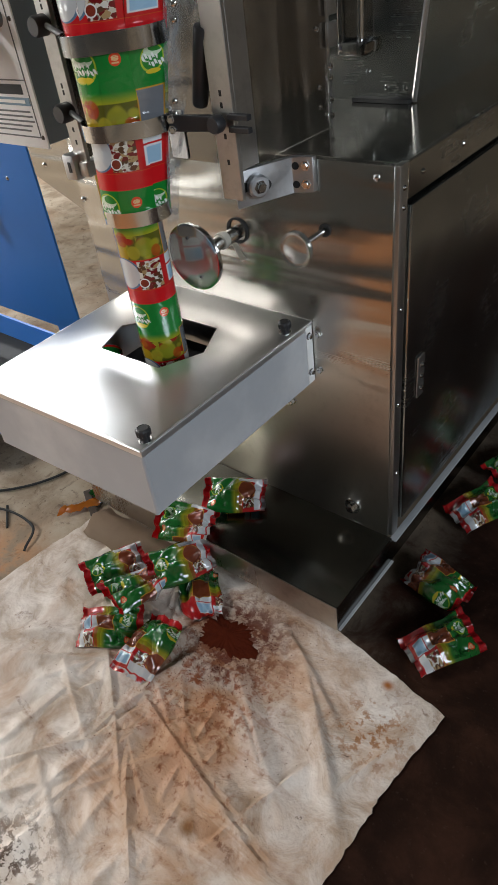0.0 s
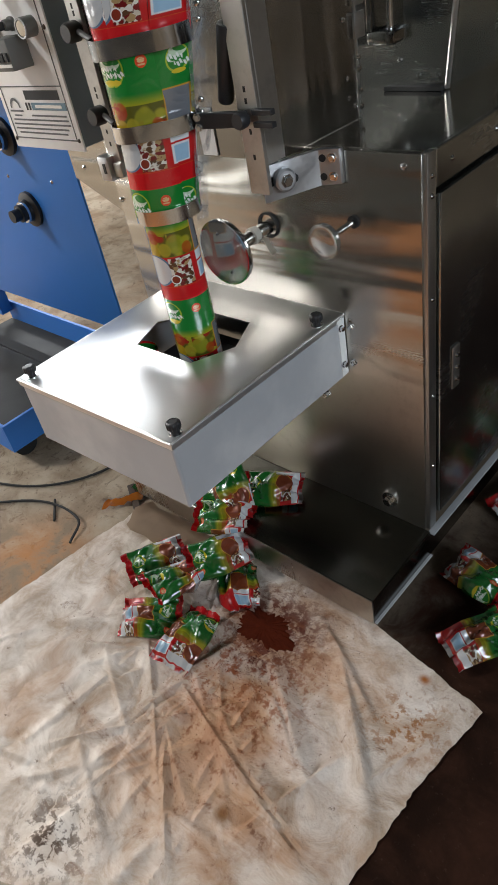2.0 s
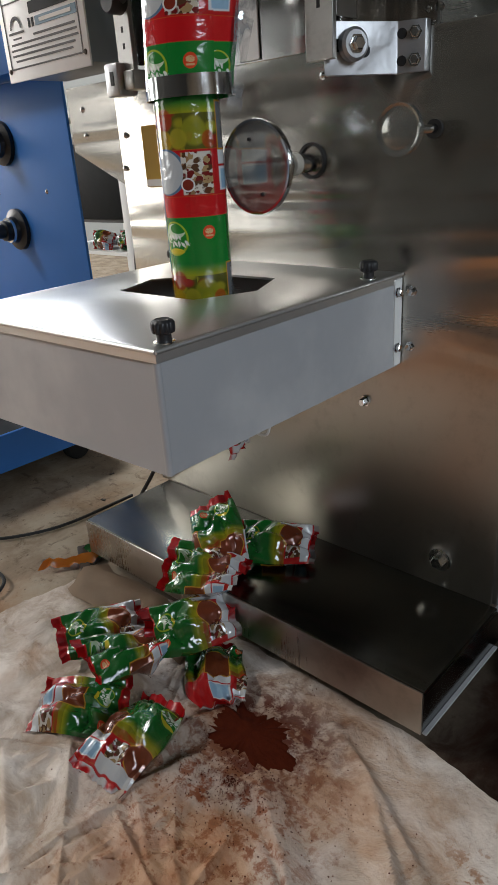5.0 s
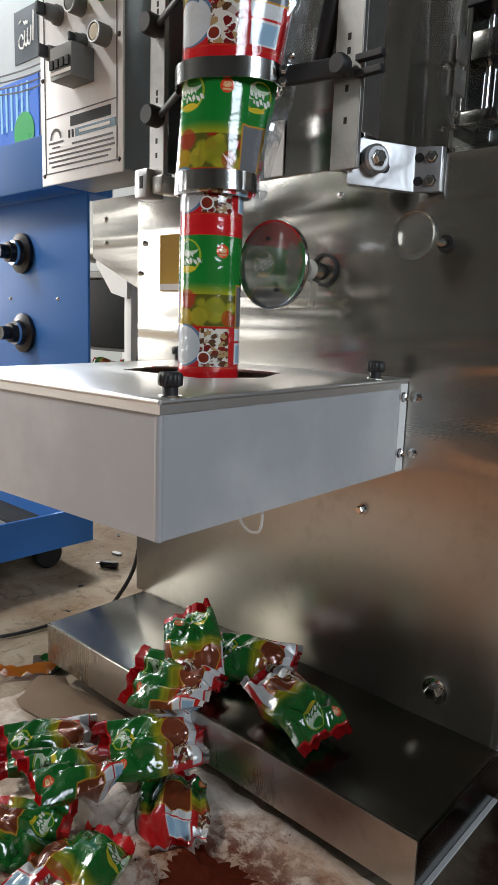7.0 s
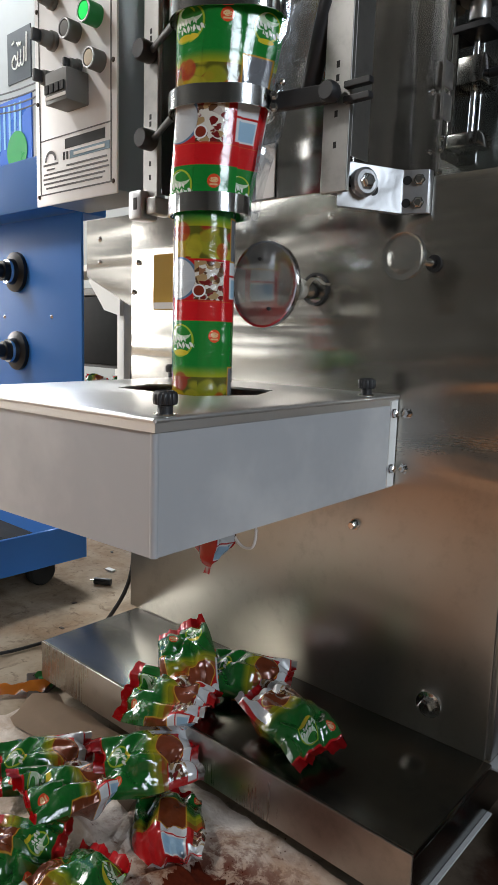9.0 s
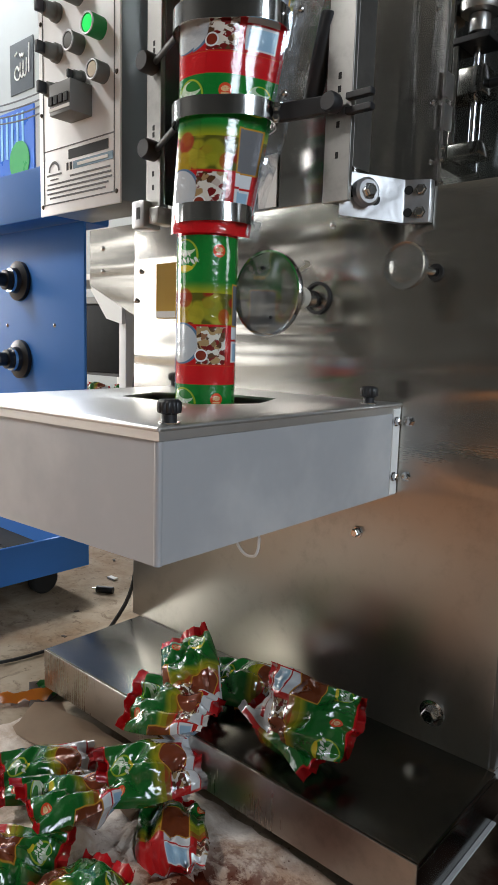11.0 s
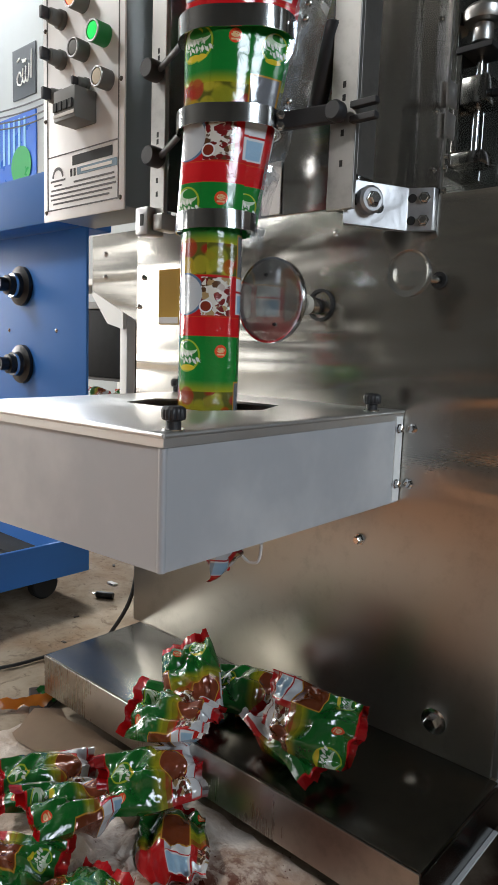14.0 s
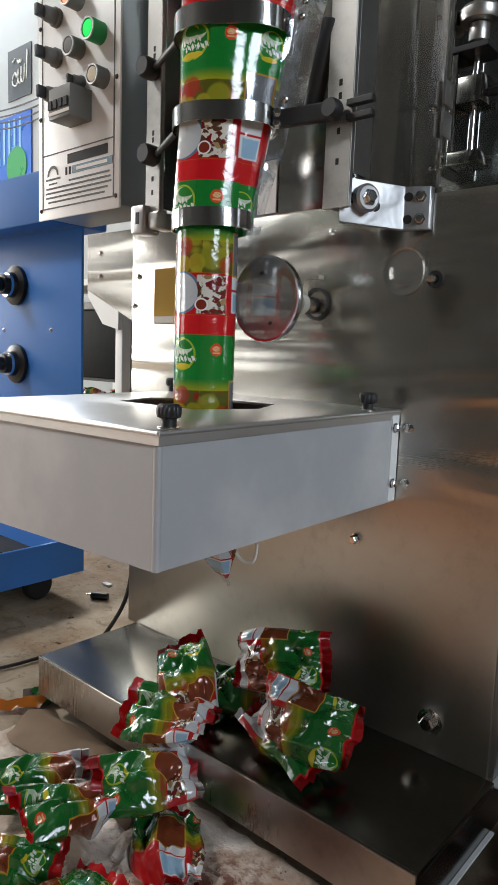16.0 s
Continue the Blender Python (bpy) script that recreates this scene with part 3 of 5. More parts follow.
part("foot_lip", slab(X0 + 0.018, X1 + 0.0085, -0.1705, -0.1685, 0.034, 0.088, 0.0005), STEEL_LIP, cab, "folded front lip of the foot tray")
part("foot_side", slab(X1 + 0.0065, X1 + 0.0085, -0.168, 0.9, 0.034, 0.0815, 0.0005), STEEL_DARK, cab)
part("side_lip", slab(X1 + 0.0086, X1 + 0.0135, -0.168, -0.001, 0.034, 0.0365, 0.0005), SATIN, cab, "pale folded edge of the foot tray")
part("foot_side", slab(X0 + 0.0175, X0 + 0.0195, -0.167, 0.2, 0.034, 0.0815, 0.0005), STEEL_PLATE, cab)
for x, y in ((-0.40, -0.1), (0.09, -0.1), (-0.40, 0.9), (0.09, 0.9)):
    part("levelling_foot", rod((x, y, 0), (x, y, 0.082), 0.014), DARK_STEEL, cab)


def hex_bolt(at, axis, r, h, parent, name="bolt", material=CHROME):
    bm = lathe([(r * 1.35, 0), (r * 1.35, h * 0.25), (r, h * 0.25), (r * 0.98, h * 0.9), (r * 0.8, h), (0, h)], at, axis, 6)
    return part(name, bm, material, parent)


hex_bolt((0.061, 0, 0.126), (0, -1, 0), 0.0085, 0.012, cab)
part("bolt_washer", lathe([(0.0145, 0), (0.0145, 0.002), (0.008, 0.003)], (0.061, 0, 0.126), (0, -1, 0), 20), CHROME, cab, "", True)
hex_bolt((-0.045, 0, 0.307), (0, -1, 0), 0.005, 0.010, cab)
for x, z in ((0.104, 0.668), (-0.10, 0.655), (-0.44, 0.62), (-0.535, 0.66), (-0.535, 0.625), (-0.45, 0.578)):
    part("rivet", lathe([(0, 0.003), (0.003, 0.002), (0.0045, 0)], (x, -0.0002 if x > -0.455 else 0.0018, z), (0, -1, 0), 12), CHROME, cab, "", True)

st = thing("warning_sticker", (-0.383, 0, 0.59), "ochre yellow sticker on the steel plate", "sticker")
part("backing", slab(-0.404, -0.361, -0.0012, 0, 0.552, 0.629), STICKER, st)
part("white_strip", slab(-0.403, -0.362, -0.0018, -0.0012, 0.553, 0.562), PAPER, st, "white strip along its bottom")

# ---- sealing box with its lid ----
BX = [(-0.001, -0.002), (-0.0115, -0.333), (-0.3245, -0.343), (-0.3245, -0.002)]
ZB, ZL = 0.351, 0.4475
boxt = thing("sealing_box", (-0.16, -0.165, ZB), "satin steel box over the sealing jaws, fixed to the plate", "machine box")


def sheet_wall(name, a, b, z0a, z0b, z1a, z1b, label=""):
    """A thin upright sheet from a to b, whose ends may differ in height."""
    a, b = Vector((*a, 0)), Vector((*b, 0))
    side = (b - a).cross(Vector((0, 0, 1))).normalized() * 0.0015
    bm = bmesh.new()
    vs = [bm.verts.new(p + o + Vector((0, 0, z))) for o in (side, -side) for p, z in ((a, z0a), (b, z0b), (b, z1b), (a, z1a))]
    for f in ((0, 1, 2, 3), (7, 6, 5, 4), (0, 4, 5, 1), (1, 5, 6, 2), (2, 6, 7, 3), (3, 7, 4, 0)):
        bm.faces.new([vs[i] for i in f])
    return part(name, bm, SATIN, boxt, label)


sheet_wall("right_wall", BX[0], BX[1], 0.360, ZB, 0.4555, 0.4505, "pale blue-grey satin side")
sheet_wall("front_wall", (BX[1][0] - 0.0016, BX[1][1]), BX[2], ZB, ZB - 0.003, 0.4505, 0.4525, "warm grey satin front")
sheet_wall("left_wall", (BX[2][0], BX[2][1] + 0.0016), BX[3], ZB - 0.003, 0.356, 0.4525, 0.4555)
part("corner_fold", rod((BX[1][0] - 0.001, BX[1][1] + 0.001, ZB), (BX[1][0] - 0.001, BX[1][1] + 0.001, 0.449), 0.0034, n=14), SATIN, boxt, "", True)
part("wall_flange", slab(-0.0007, 0.0013, -0.016, -0.002, 0.361, 0.454, 0.0004), WHITE, boxt, "bright flange bolted to the plate")
for z in (0.441, 0.381):
    hex_bolt((0.0012, -0.012, z), (1, 0, 0), 0.0042, 0.006, boxt)
    hex_bolt((0.012, 0.0, z), (0, -1, 0), 0.0042, 0.006, boxt)

# Unseen dark sheets, added to keep light out of the box.
for y0_, y1_, x0_, x1_ in ((-0.318, -0.205, -0.316, -0.016), (-0.095, -0.006, -0.316, -0.012), (-0.205, -0.095, -0.316, -0.225), (-0.205, -0.095, -0.085, -0.014)):
    part("light_block_sheet", slab(x0_, x1_, y0_, y1_, 0.362, 0.3635), DARK_STEEL, boxt)
for y0_ in (-0.238, -0.090):
    part("sealing_jaw", slab(-0.235, -0.060, y0_, y0_ + 0.022, 0.372, 0.400, 0.002), DARK_STEEL, boxt, "dark sealing jaw")
HEX = [(-0.228, -0.199), (-0.113, -0.198), (-0.083, -0.139), (-0.110, -0.079), (-0.193, -0.080), (-0.249, -0.138)]
LID = [(0.0005, -0.001), (-0.0075, -0.336), (-0.328, -0.347), (-0.328, -0.001)]


def lid_z(x, y):
    return 0.4605 + 0.0105 * y


bm = bmesh.new()
outer = [(LID[0], LID[3]), (LID[3], LID[2]), (LID[2], LID[1]), (LID[1], LID[0])]
ring_o = []
for a, b in outer:
    ring_o += [Vector((*a, 0)).lerp(Vector((*b, 0)), k / 6) for k in range(6)]
cx, cy = -0.166, -0.139
ang = lambda p: math.atan2(p[1] - cy, p[0] - cx)


def hexpoint(a):
    d = Vector((math.cos(a), math.sin(a)))
    best = None
    for p, q in zip(HEX, HEX[1:] + HEX[:1]):
        p, q = Vector(p) - Vector((cx, cy)), Vector(q) - Vector((cx, cy))
        e = q - p
        den = d.x * e.y - d.y * e.x
        if abs(den) > 1e-9:
            t, s = (p.x * e.y - p.y * e.x) / den, (p.x * d.y - p.y * d.x) / den
            if t > 0 and -1e-6 <= s <= 1 + 1e-6:
                best = t
    return cx + d.x * best, cy + d.y * best


angles = sorted({round(ang(p), 6) for p in ring_o} | {round(ang(h), 6) for h in HEX})


def outpoint(a):
    d = Vector((math.cos(a), math.sin(a)))
    for (p, q) in outer:
        p, q = Vector(p) - Vector((cx, cy)), Vector(q) - Vector((cx, cy))
        e = q - p
        den = d.x * e.y - d.y * e.x
        if abs(den) > 1e-9:
            t, s = (p.x * e.y - p.y * e.x) / den, (p.x * d.y - p.y * d.x) / den
            if t > 0 and -1e-4 <= s <= 1 + 1e-4:
                return cx + d.x * t, cy + d.y * t


rows_v = []
for a in angles:
    (ox, oy), (hx, hy) = outpoint(a), hexpoint(a)
    rows_v.append([bm.verts.new((x, y, lid_z(x, y) - dz)) for x, y, dz in ((ox, oy, 0.0022), (ox + (cx - ox) * 0.006, oy + (cy - oy) * 0.006, 0.0007), (ox + (cx - ox) * 0.018, oy + (cy - oy) * 0.018, 0.0), (hx, hy, 0), (hx, hy, 0.0025))])
for p, q in zip(rows_v, rows_v[1:] + rows_v[:1]):
    for i in range(4):
        bm.faces.new((p[i], q[i], q[i + 1], p[i + 1]))
lid = thing("box_lid", (-0.16, -0.165, 0.449), "bright brushed steel lid with a hexagonal hole", "lid")
part("lid_sheet", bm, STEEL_LID, lid, "", True)
for (ax, ay), (bx, by), nm in ((LID[1], LID[0], "right_flange"), (LID[2], LID[1], "front_flange"), (LID[3], LID[2], "left_flange"), (LID[0], LID[3], "back_flange")):
    bm = bmesh.new()
    lo_hi = [bm.verts.new((x, y, lid_z(x, y) - d)) for x, y, d in ((ax, ay, 0.011), (bx, by, 0.011), (bx, by, 0.0022), (ax, ay, 0.0022))]
    bm.faces.new(lo_hi)
    part(nm, bm, LID_EDGE, lid, "turned-down edge of the lid")
    part("rounded_edge", rod((ax, ay, lid_z(ax, ay) - 0.0022), (bx, by, lid_z(bx, by) - 0.0022), 0.0019, n=12), LID_EDGE, lid, "", True)


def knob(at, name="lid_knob"):
    k = thing(name, at, "black fluted plastic knob screwed on the lid", "knob", "lid knobs")
    n = 36
    bm = bmesh.new()
    rings = []
    for r, h, flute in ((0.0058, 0.0, 0), (0.0058, 0.007, 0), (0.0088, 0.0082, 1), (0.0093, 0.0105, 1), (0.0093, 0.0155, 1), (0.0084, 0.017, 1), (0.0062, 0.0182, 0), (0.0055, 0.0176, 0)):
        rings.append([bm.verts.new(((r - flute * 0.0009 * (i % 3 == 0)) * math.cos(2 * math.pi * i / n), (r - flute * 0.0009 * (i % 3 == 0)) * math.sin(2 * math.pi * i / n), h)) for i in range(n)])
    for p, q in zip(rings, rings[1:]):
        for i in range(n):
            bm.faces.new((p[i], p[(i + 1) % n], q[(i + 1) % n], q[i]))
    bm.faces.new(rings[-1])
    link("grip", bm, BLACK, k, "", True)
    link("washer", lathe([(0, 0.0), (0.0085, 0.0), (0.0085, 0.0012), (0, 0.0012)], (0, 0, 0)), CHROME, k)
    return k


k0 = knob((-0.0165, -0.3185, lid_z(0, -0.3185)))
for x, y in ((-0.013, -0.045), (-0.311, -0.331), (-0.312, -0.045)):
    copy_thing(k0, pose(x, y, lid_z(x, y), 0, 0, 20 + x * 300))

# ---- feed wheels on the plate ----


def feed_wheel(x, z, y, r, label):
    w = thing("feed_wheel", (x, -0.001, z), label, "wheel", "feed wheels")
    prof = [(0, 0.0030), (r * 0.35, 0.0028), (r * 0.70, 0.0020), (r * 0.88, 0.0012), (r * 0.92, 0.0016), (r * 0.97, 0.0017), (r, 0.0006), (r, -0.003), (r * 0.96, -0.005), (0.010, -0.0045), (0, -0.0045)]
    disc = part("disc", lathe(prof, (x, y, z), (0, -1, 0), 48), ACRYLIC, w, "clear dished disc with a raised rim", True)
    part("rim", lathe([(r * 0.95, -0.004), (r * 1.0, -0.0045), (r * 1.015, -0.001), (r * 1.0, 0.0025), (r * 0.95, 0.0022), (r * 0.95, -0.004)], (x, y, z), (0, -1, 0), 48), CHROME if r > 0.03 else ACRYLIC, disc, "polished rim", True)
    part("shaft", rod((x, y + 0.008, z), (x, -0.0005, z), 0.0095 if r > 0.03 else 0.004), CHROME, w, "", True)
    for a in ((100, 290) if r > 0.03 else ()):
        part("screw", lathe([(0, 0.0055), (0.0015, 0.005), (0.0022, 0.003)], (x + 0.6 * r * math.cos(radians(a)), y, z + 0.6 * r * math.sin(radians(a))), (0, -1, 0), 8), DARK_STEEL, disc)
    return w


feed_wheel(-0.116, 0.572, -0.093, 0.045, "clear plastic feed wheel on a steel shaft beside the film")
feed_wheel(0.031, 0.596, -0.065, 0.0220, "small clear plastic wheel on a thin shaft")
bush = thing("shaft_bush", (-0.116, 0, 0.574), "black rubber bush round the wheel shaft", "bush")
part("bush_ring", lathe([(0.0155, 0), (0.0155, 0.003), (0.0185, 0.003), (0.0185, 0)], (-0.116, -0.0002, 0.574), (0, -1, 0), 32), RUBBER, bush, "", True)
bush2 = thing("shaft_bush", (0.031, 0, 0.596), "small black bush round a thin shaft", "bush")
part("bush_ring", lathe([(0.0045, 0), (0.0045, 0.003), (0.0085, 0.003), (0.0085, 0)], (0.031, -0.0002, 0.596), (0, -1, 0), 24), RUBBER, bush2, "", True)

# strip of tape tied round the wheel's shaft: it whirls with the shaft
tape = thing("tied_tape", (-0.116, -0.034, 0.572), "loose end of pale tape tied round the shaft", "tape")
link("wrap", lathe([(0.0097, -0.006), (0.0115, -0.006), (0.0122, -0.001), (0.0112, 0.005), (0.0097, 0.005), (0.0097, -0.006)], (0, 0, 0), (0, 1, 0), 22), STRING, tape, "", True)
bm = bmesh.new()
pts = curve_points([(0.011, 0, 0), (0.018, 0.002, 0.007), (0.028, -0.002, 0.006), (0.036, 0.002, -0.003), (0.041, 0.0, -0.002)], 6)
a_, b_ = [], []
for i, p in enumerate(pts):
    a_.append(bm.verts.new(p + Vector((0, -0.005, 0)))), b_.append(bm.verts.new(p + Vector((0, 0.005, 0))))
for i in range(len(pts) - 1):
    bm.faces.new((a_[i], a_[i + 1], b_[i + 1], b_[i]))
bmesh.ops.solidify(bm, geom=bm.faces[:], thickness=0.0008)
link("loose_end", bm, STRING, tape, "", True)

# ---- forming tower above the plate ----
tower = thing("forming_tower", (-0.16, 0.0, ZT), "tall steel tower with rails above the front plate", "machine frame")
part("back_sheet", slab(-0.292, -0.052, -0.030, -0.027, 0.674, 1.02, 0.0005), STEEL_DARK, tower, "blue-grey reflecting sheet behind the film")
part("pale_insert", slab(-0.186, -0.158, -0.0325, -0.0305, 0.676, 0.735, 0.0005), PANEL, tower, "pale plate behind the film")
part("right_rail", slab(-0.050, -0.020, -0.092, -0.086, 0.657, 1.06, 0.0008), STEEL_RAIL, tower, "pale slotted steel upright")
part("right_web", slab(-0.0225, -0.0205, -0.0855, -0.055, 0.690, 1.06, 0.0004), STEEL_RAIL, tower)
part("right_web_left", slab(-0.0515, -0.0495, -0.0855, -0.026, 0.660, 1.06, 0.0004), STEEL_RAIL, tower)
part("left_rail", slab(-0.316, -0.290, -0.094, -0.088, 0.672, 1.06, 0.0008), STEEL_RAIL, tower, "pale slotted steel upright")
part("left_web", slab(-0.2915, -0.2895, -0.0875, -0.0305, 0.684, 1.06, 0.0004), STEEL_DARK, tower)
for x, y, zs in ((-0.035, -0.0922, (0.700, 0.728, 0.760, 0.772)), (-0.303, -0.0942, (0.704, 0.720, 0.765, 0.773, 0.86, 0.868))):
    for z in zs:
        part("slot", slab(x - 0.0018, x + 0.0018, y, y + 0.0006, z - 0.003, z + 0.003), RUBBER, tower)
bm = slab(-0.330, -0.306, -0.106, -0.078, 0.655, 0.689, 0.003)
part("rail_block", bm, BRACKET, tower, "machined block at the rail's foot", True)
part("rail_clip", slab(-0.304, -0.286, -0.1, -0.07, 0.660, 0.680, 0.002), STEEL_RAIL, tower, "", True)
part("block_slot", slab(-0.319, -0.313, -0.1066, -0.1058, 0.666, 0.680), RUBBER, tower)
# dark side sheet of the tower, running back from the rail
cover = thing("tower_side_sheet", (-0.036, 0.04, ZT), "dark mirror-polished steel side sheet of the tower", "cover")
bm = bmesh.new()
roll_edge = [(-0.060 + 0.024 * math.sin(a), -0.040 - 0.024 * math.cos(a)) for a in [radians(12 * k) for k in range(8)]]
roll_edge += [(-0.036, -0.02), (-0.0375, 0.04), (-0.0365, 0.10), (-0.036, 0.120)]
lo, hi = ([bm.verts.new((x, y, z)) for x, y in roll_edge] for z in (ZT + 0.0005, 1.07))
for k in range(len(roll_edge) - 1):
    bm.faces.new((lo[k], lo[k + 1], hi[k + 1], hi[k]))
bmesh.ops.solidify(bm, geom=bm.faces[:], thickness=0.002)
part("sheet", bm, STEEL_SHEET, cover, "", True)
for y, z in ((0.098, 0.80), (0.100, 0.735), (0.100, 0.712), (0.112, 0.70), (0.098, 0.90)):
    part("screw", lathe([(0, 0.003), (0.0022, 0.0024), (0.0034, 0)], (-0.036, y, z), (1, 0, 0), 10), CHROME, cover, "", True)
part("edge_strip", slab(-0.042, -0.034, 0.1205, 0.124, ZT + 0.0005, 1.07, 0.0008), STEEL_RAIL, cover, "bright folded edge", True)
for z in (0.79, 0.825):
    part("hinge_leaf", slab(-0.034, -0.030, 0.114, 0.136, z - 0.014, z + 0.014, 0.001), STEEL_RAIL, cover, "small bright hinge leaf", True)
for z in (0.697, 0.716, 0.742, 0.755):
    part("screw", lathe([(0, 0.004), (0.003, 0.003), (0.0045, 0)], (-0.0335, 0.1225, z), (1, 0, 0), 10), CHROME, cover, "", True)
# machined bracket that carries the rail
br = thing("rail_bracket", (0.0, -0.04, 0.655), "bright machined bracket bolted to the steel plate", "bracket")
# a bent strap: a short return at the rail, the slanting arm, the flange on the plate
A_DIR = Vector((0.030, 0.070, 0)).normalized()
A_OUT = Vector((A_DIR.y, -A_DIR.x, 0))
STRAP = ((-0.0385, -0.078), (-0.031, -0.090), (-0.001, -0.018), (0.0235, -0.0095), (0.0235, -0.0005), (-0.007, -0.0105))
bm = prism(STRAP, 0.645, 0.687)
bmesh.ops.bevel(bm, geom=[e for e in bm.edges], offset=0.0012, segments=2, affect="EDGES", profile=0.5)
part("strap", bm, BRACKET, br, "bent aluminium strap", True)


def on_strap(d, z, out=0.0):
    """A place on the strap's outer face, d along it."""
    return Vector((-0.031, -0.090, z)) + A_DIR * d + A_OUT * out


for d, z in ((0.012, 0.668), (0.042, 0.664)):
    part("slot", lathe([(0, 0.0006), (0.0055, 0.0006), (0.0055, -0.001)], on_strap(d, z), tuple(A_OUT), 16), RUBBER, br)
part("clamp_wheel", lathe([(0, 0.012), (0.011, 0.012), (0.0135, 0.010), (0.0135, 0.003), (0.010, 0)], on_strap(0.026, 0.668), tuple(A_OUT), 28), BRACKET, br, "knurled clamp wheel", True)
hex_bolt(on_strap(0.026, 0.668, 0.012), tuple(A_OUT), 0.006, 0.006, br)
F_OUT = Vector((0.0085, -0.0245, 0)).normalized()
for z in (0.655, 0.677):
    part("slot", lathe([(0, 0.0006), (0.0045, 0.0006), (0.0045, -0.001)], (0.003, -0.0166, z), tuple(F_OUT), 14), RUBBER, br)
    hex_bolt((0.0145, -0.0126, z), tuple(F_OUT), 0.0045, 0.005, br)

# ---- spindle adjuster behind the side sheet ----
AX, AY = -0.030, 0.192
ad = thing("spindle_adjuster", (AX, AY, 0.757), "steel screw adjuster with a round hand knob", "adjuster")
part("mount_arm", slab(AX - 0.05, AX - 0.022, AY - 0.02, AY + 0.07, 0.757, 1.0, 0.002), STEEL_DARK, ad)
part("rail_plate", slab(AX - 0.0215, AX - 0.014, AY - 0.022, AY + 0.022, 0.773, 0.888, 0.001), STEEL_DARK, ad)
part("foot_block", slab(AX - 0.0215, AX + 0.020, AY - 0.022, AY + 0.022, 0.757, 0.7725, 0.002), STEEL_DARK, ad, "", True)
part("spindle", rod((AX, AY, 0.772), (AX, AY, 0.925), 0.0048, n=14), CHROME, ad, "threaded spindle", True)
part("slide_block", slab(AX - 0.0135, AX + 0.020, AY - 0.022, AY + 0.022, 0.828, 0.860, 0.002), STEEL_DARK, ad, "", True)
part("cap_plate", slab(AX - 0.022, AX + 0.024, AY - 0.024, AY + 0.024, 0.8885, 0.896, 0.001), DARK_STEEL, ad)
part("collar", rod((AX, AY, 0.904), (AX, AY, 0.925), 0.013, bevel=0.001), STEEL_RAIL, ad, "", True)
part("hand_knob", lathe([(0.008, 0), (0.023, 0.0015), (0.025, 0.006), (0.025, 0.014), (0.021, 0.019), (0.008, 0.0225), (0, 0.023)], (AX, AY, 0.9255)), STEEL_RAIL, ad, "pale round hand knob", True)
part("side_bar", rod((AX + 0.02, AY, 0.842), (AX + 0.10, AY, 0.846), 0.0055), DARK_STEEL, ad)

# upper machine body behind the plate
hood = thing("machine_hood", (-0.2, 0.55, ZT), "dark reflecting steel hood on top of the cabinet", "machine hood")
bm = upright([(-0.44, ZT), (0.012, ZT), (0.075, 1.25), (-0.44, 1.25)], 0.262, 0.270)
part("hood_front", bm, STEEL_DOOR, hood, "dark mirror-like front sheet")
bm = bmesh.new()
vs = [bm.verts.new(p) for p in ((0.0125, 0.262, ZT), (0.0125, 0.98, ZT), (0.0755, 0.98, 1.25), (0.0755, 0.262, 1.25))]
bm.faces.new(vs)
bmesh.ops.solidify(bm, geom=bm.faces[:], thickness=0.006)
part("hood_side", bm, STEEL_DOOR, hood)
bm = bmesh.new()
tube_along([(0.0155, 0.259, ZT + 0.002), (0.0785, 0.259, 1.25)], 0.004, 8, bm)
part("hood_edge", bm, STEEL_RAIL, hood, "bright folded edge", True)
part("hood_foot", slab(-0.08, 0.012, 0.248, 0.2615, ZT + 0.0005, ZT + 0.006), RUBBER, hood)
for x, z in ((-0.06, 0.80), (-0.06, 0.72), (-0.03, 0.70), (0.0, 0.70)):
    part("screw", lathe([(0, 0.004), (0.003, 0.003), (0.0045, 0)], (x, 0.2619, z), (0, -1, 0), 10), CHROME, hood, "", True)

# ---- forming rings, guides and clamps round the film ----
C0 = Vector((-0.160, -0.140, 0))
RT, FR = Vector((0.80, 0.60, 0)), Vector((0.60, -0.80, 0))
TUBE_R = 0.0322


def forming_ring(z, left, right, depth, h, tilt, label):
    """A flat band round the film: an oblong in plan, tilted about the line of sight."""
    n = 20
    pts = []
    for k in range(n):
        a = math.pi / 2 + math.pi * k / (n - 1)
        pts.append((left + depth + depth * math.cos(a), depth * math.sin(a)))
    for k in range(n):
        a = -math.pi / 2 + math.pi * k / (n - 1)
        pts.append((right - depth + depth * math.cos(a), depth * math.sin(a)))
    bm = bmesh.new()
    rings = []
    for grow, dz in ((0, -h / 2), (0, h / 2), (0.0016, h / 2), (0.0016, -h / 2)):
        ring = []
        mid = (left + right) / 2
        for x, y in pts:
            s = 1 + grow / depth
            x2, y2 = mid + (x - mid) * (1 + grow / ((right - left) / 2)), y * s
            ring.append(bm.verts.new(C0 + RT * x2 + FR * y2 + Vector((0, 0, z + dz + math.tan(radians(tilt)) * x2))))
        rings.append(ring)
    m = len(pts)
    for p, q in zip(rings, rings[1:] + rings[:1]):
        for i in range(m):
            bm.faces.new((p[i], p[(i + 1) % m], q[(i + 1) % m], q[i]))
    r = thing("forming_ring", C0 + Vector((0, 0, z)), label, "ring", "forming rings")
    part("band", bm, CHROME, r, "", True)
    return r


r1 = forming_ring(0.832, -0.0375, 0.078, 0.0395, 0.020, 1, "wide polished metal band round the film")
forming_ring(0.745, -0.0375, 0.067, 0.0395, 0.018, 1, "polished metal band on black arms")
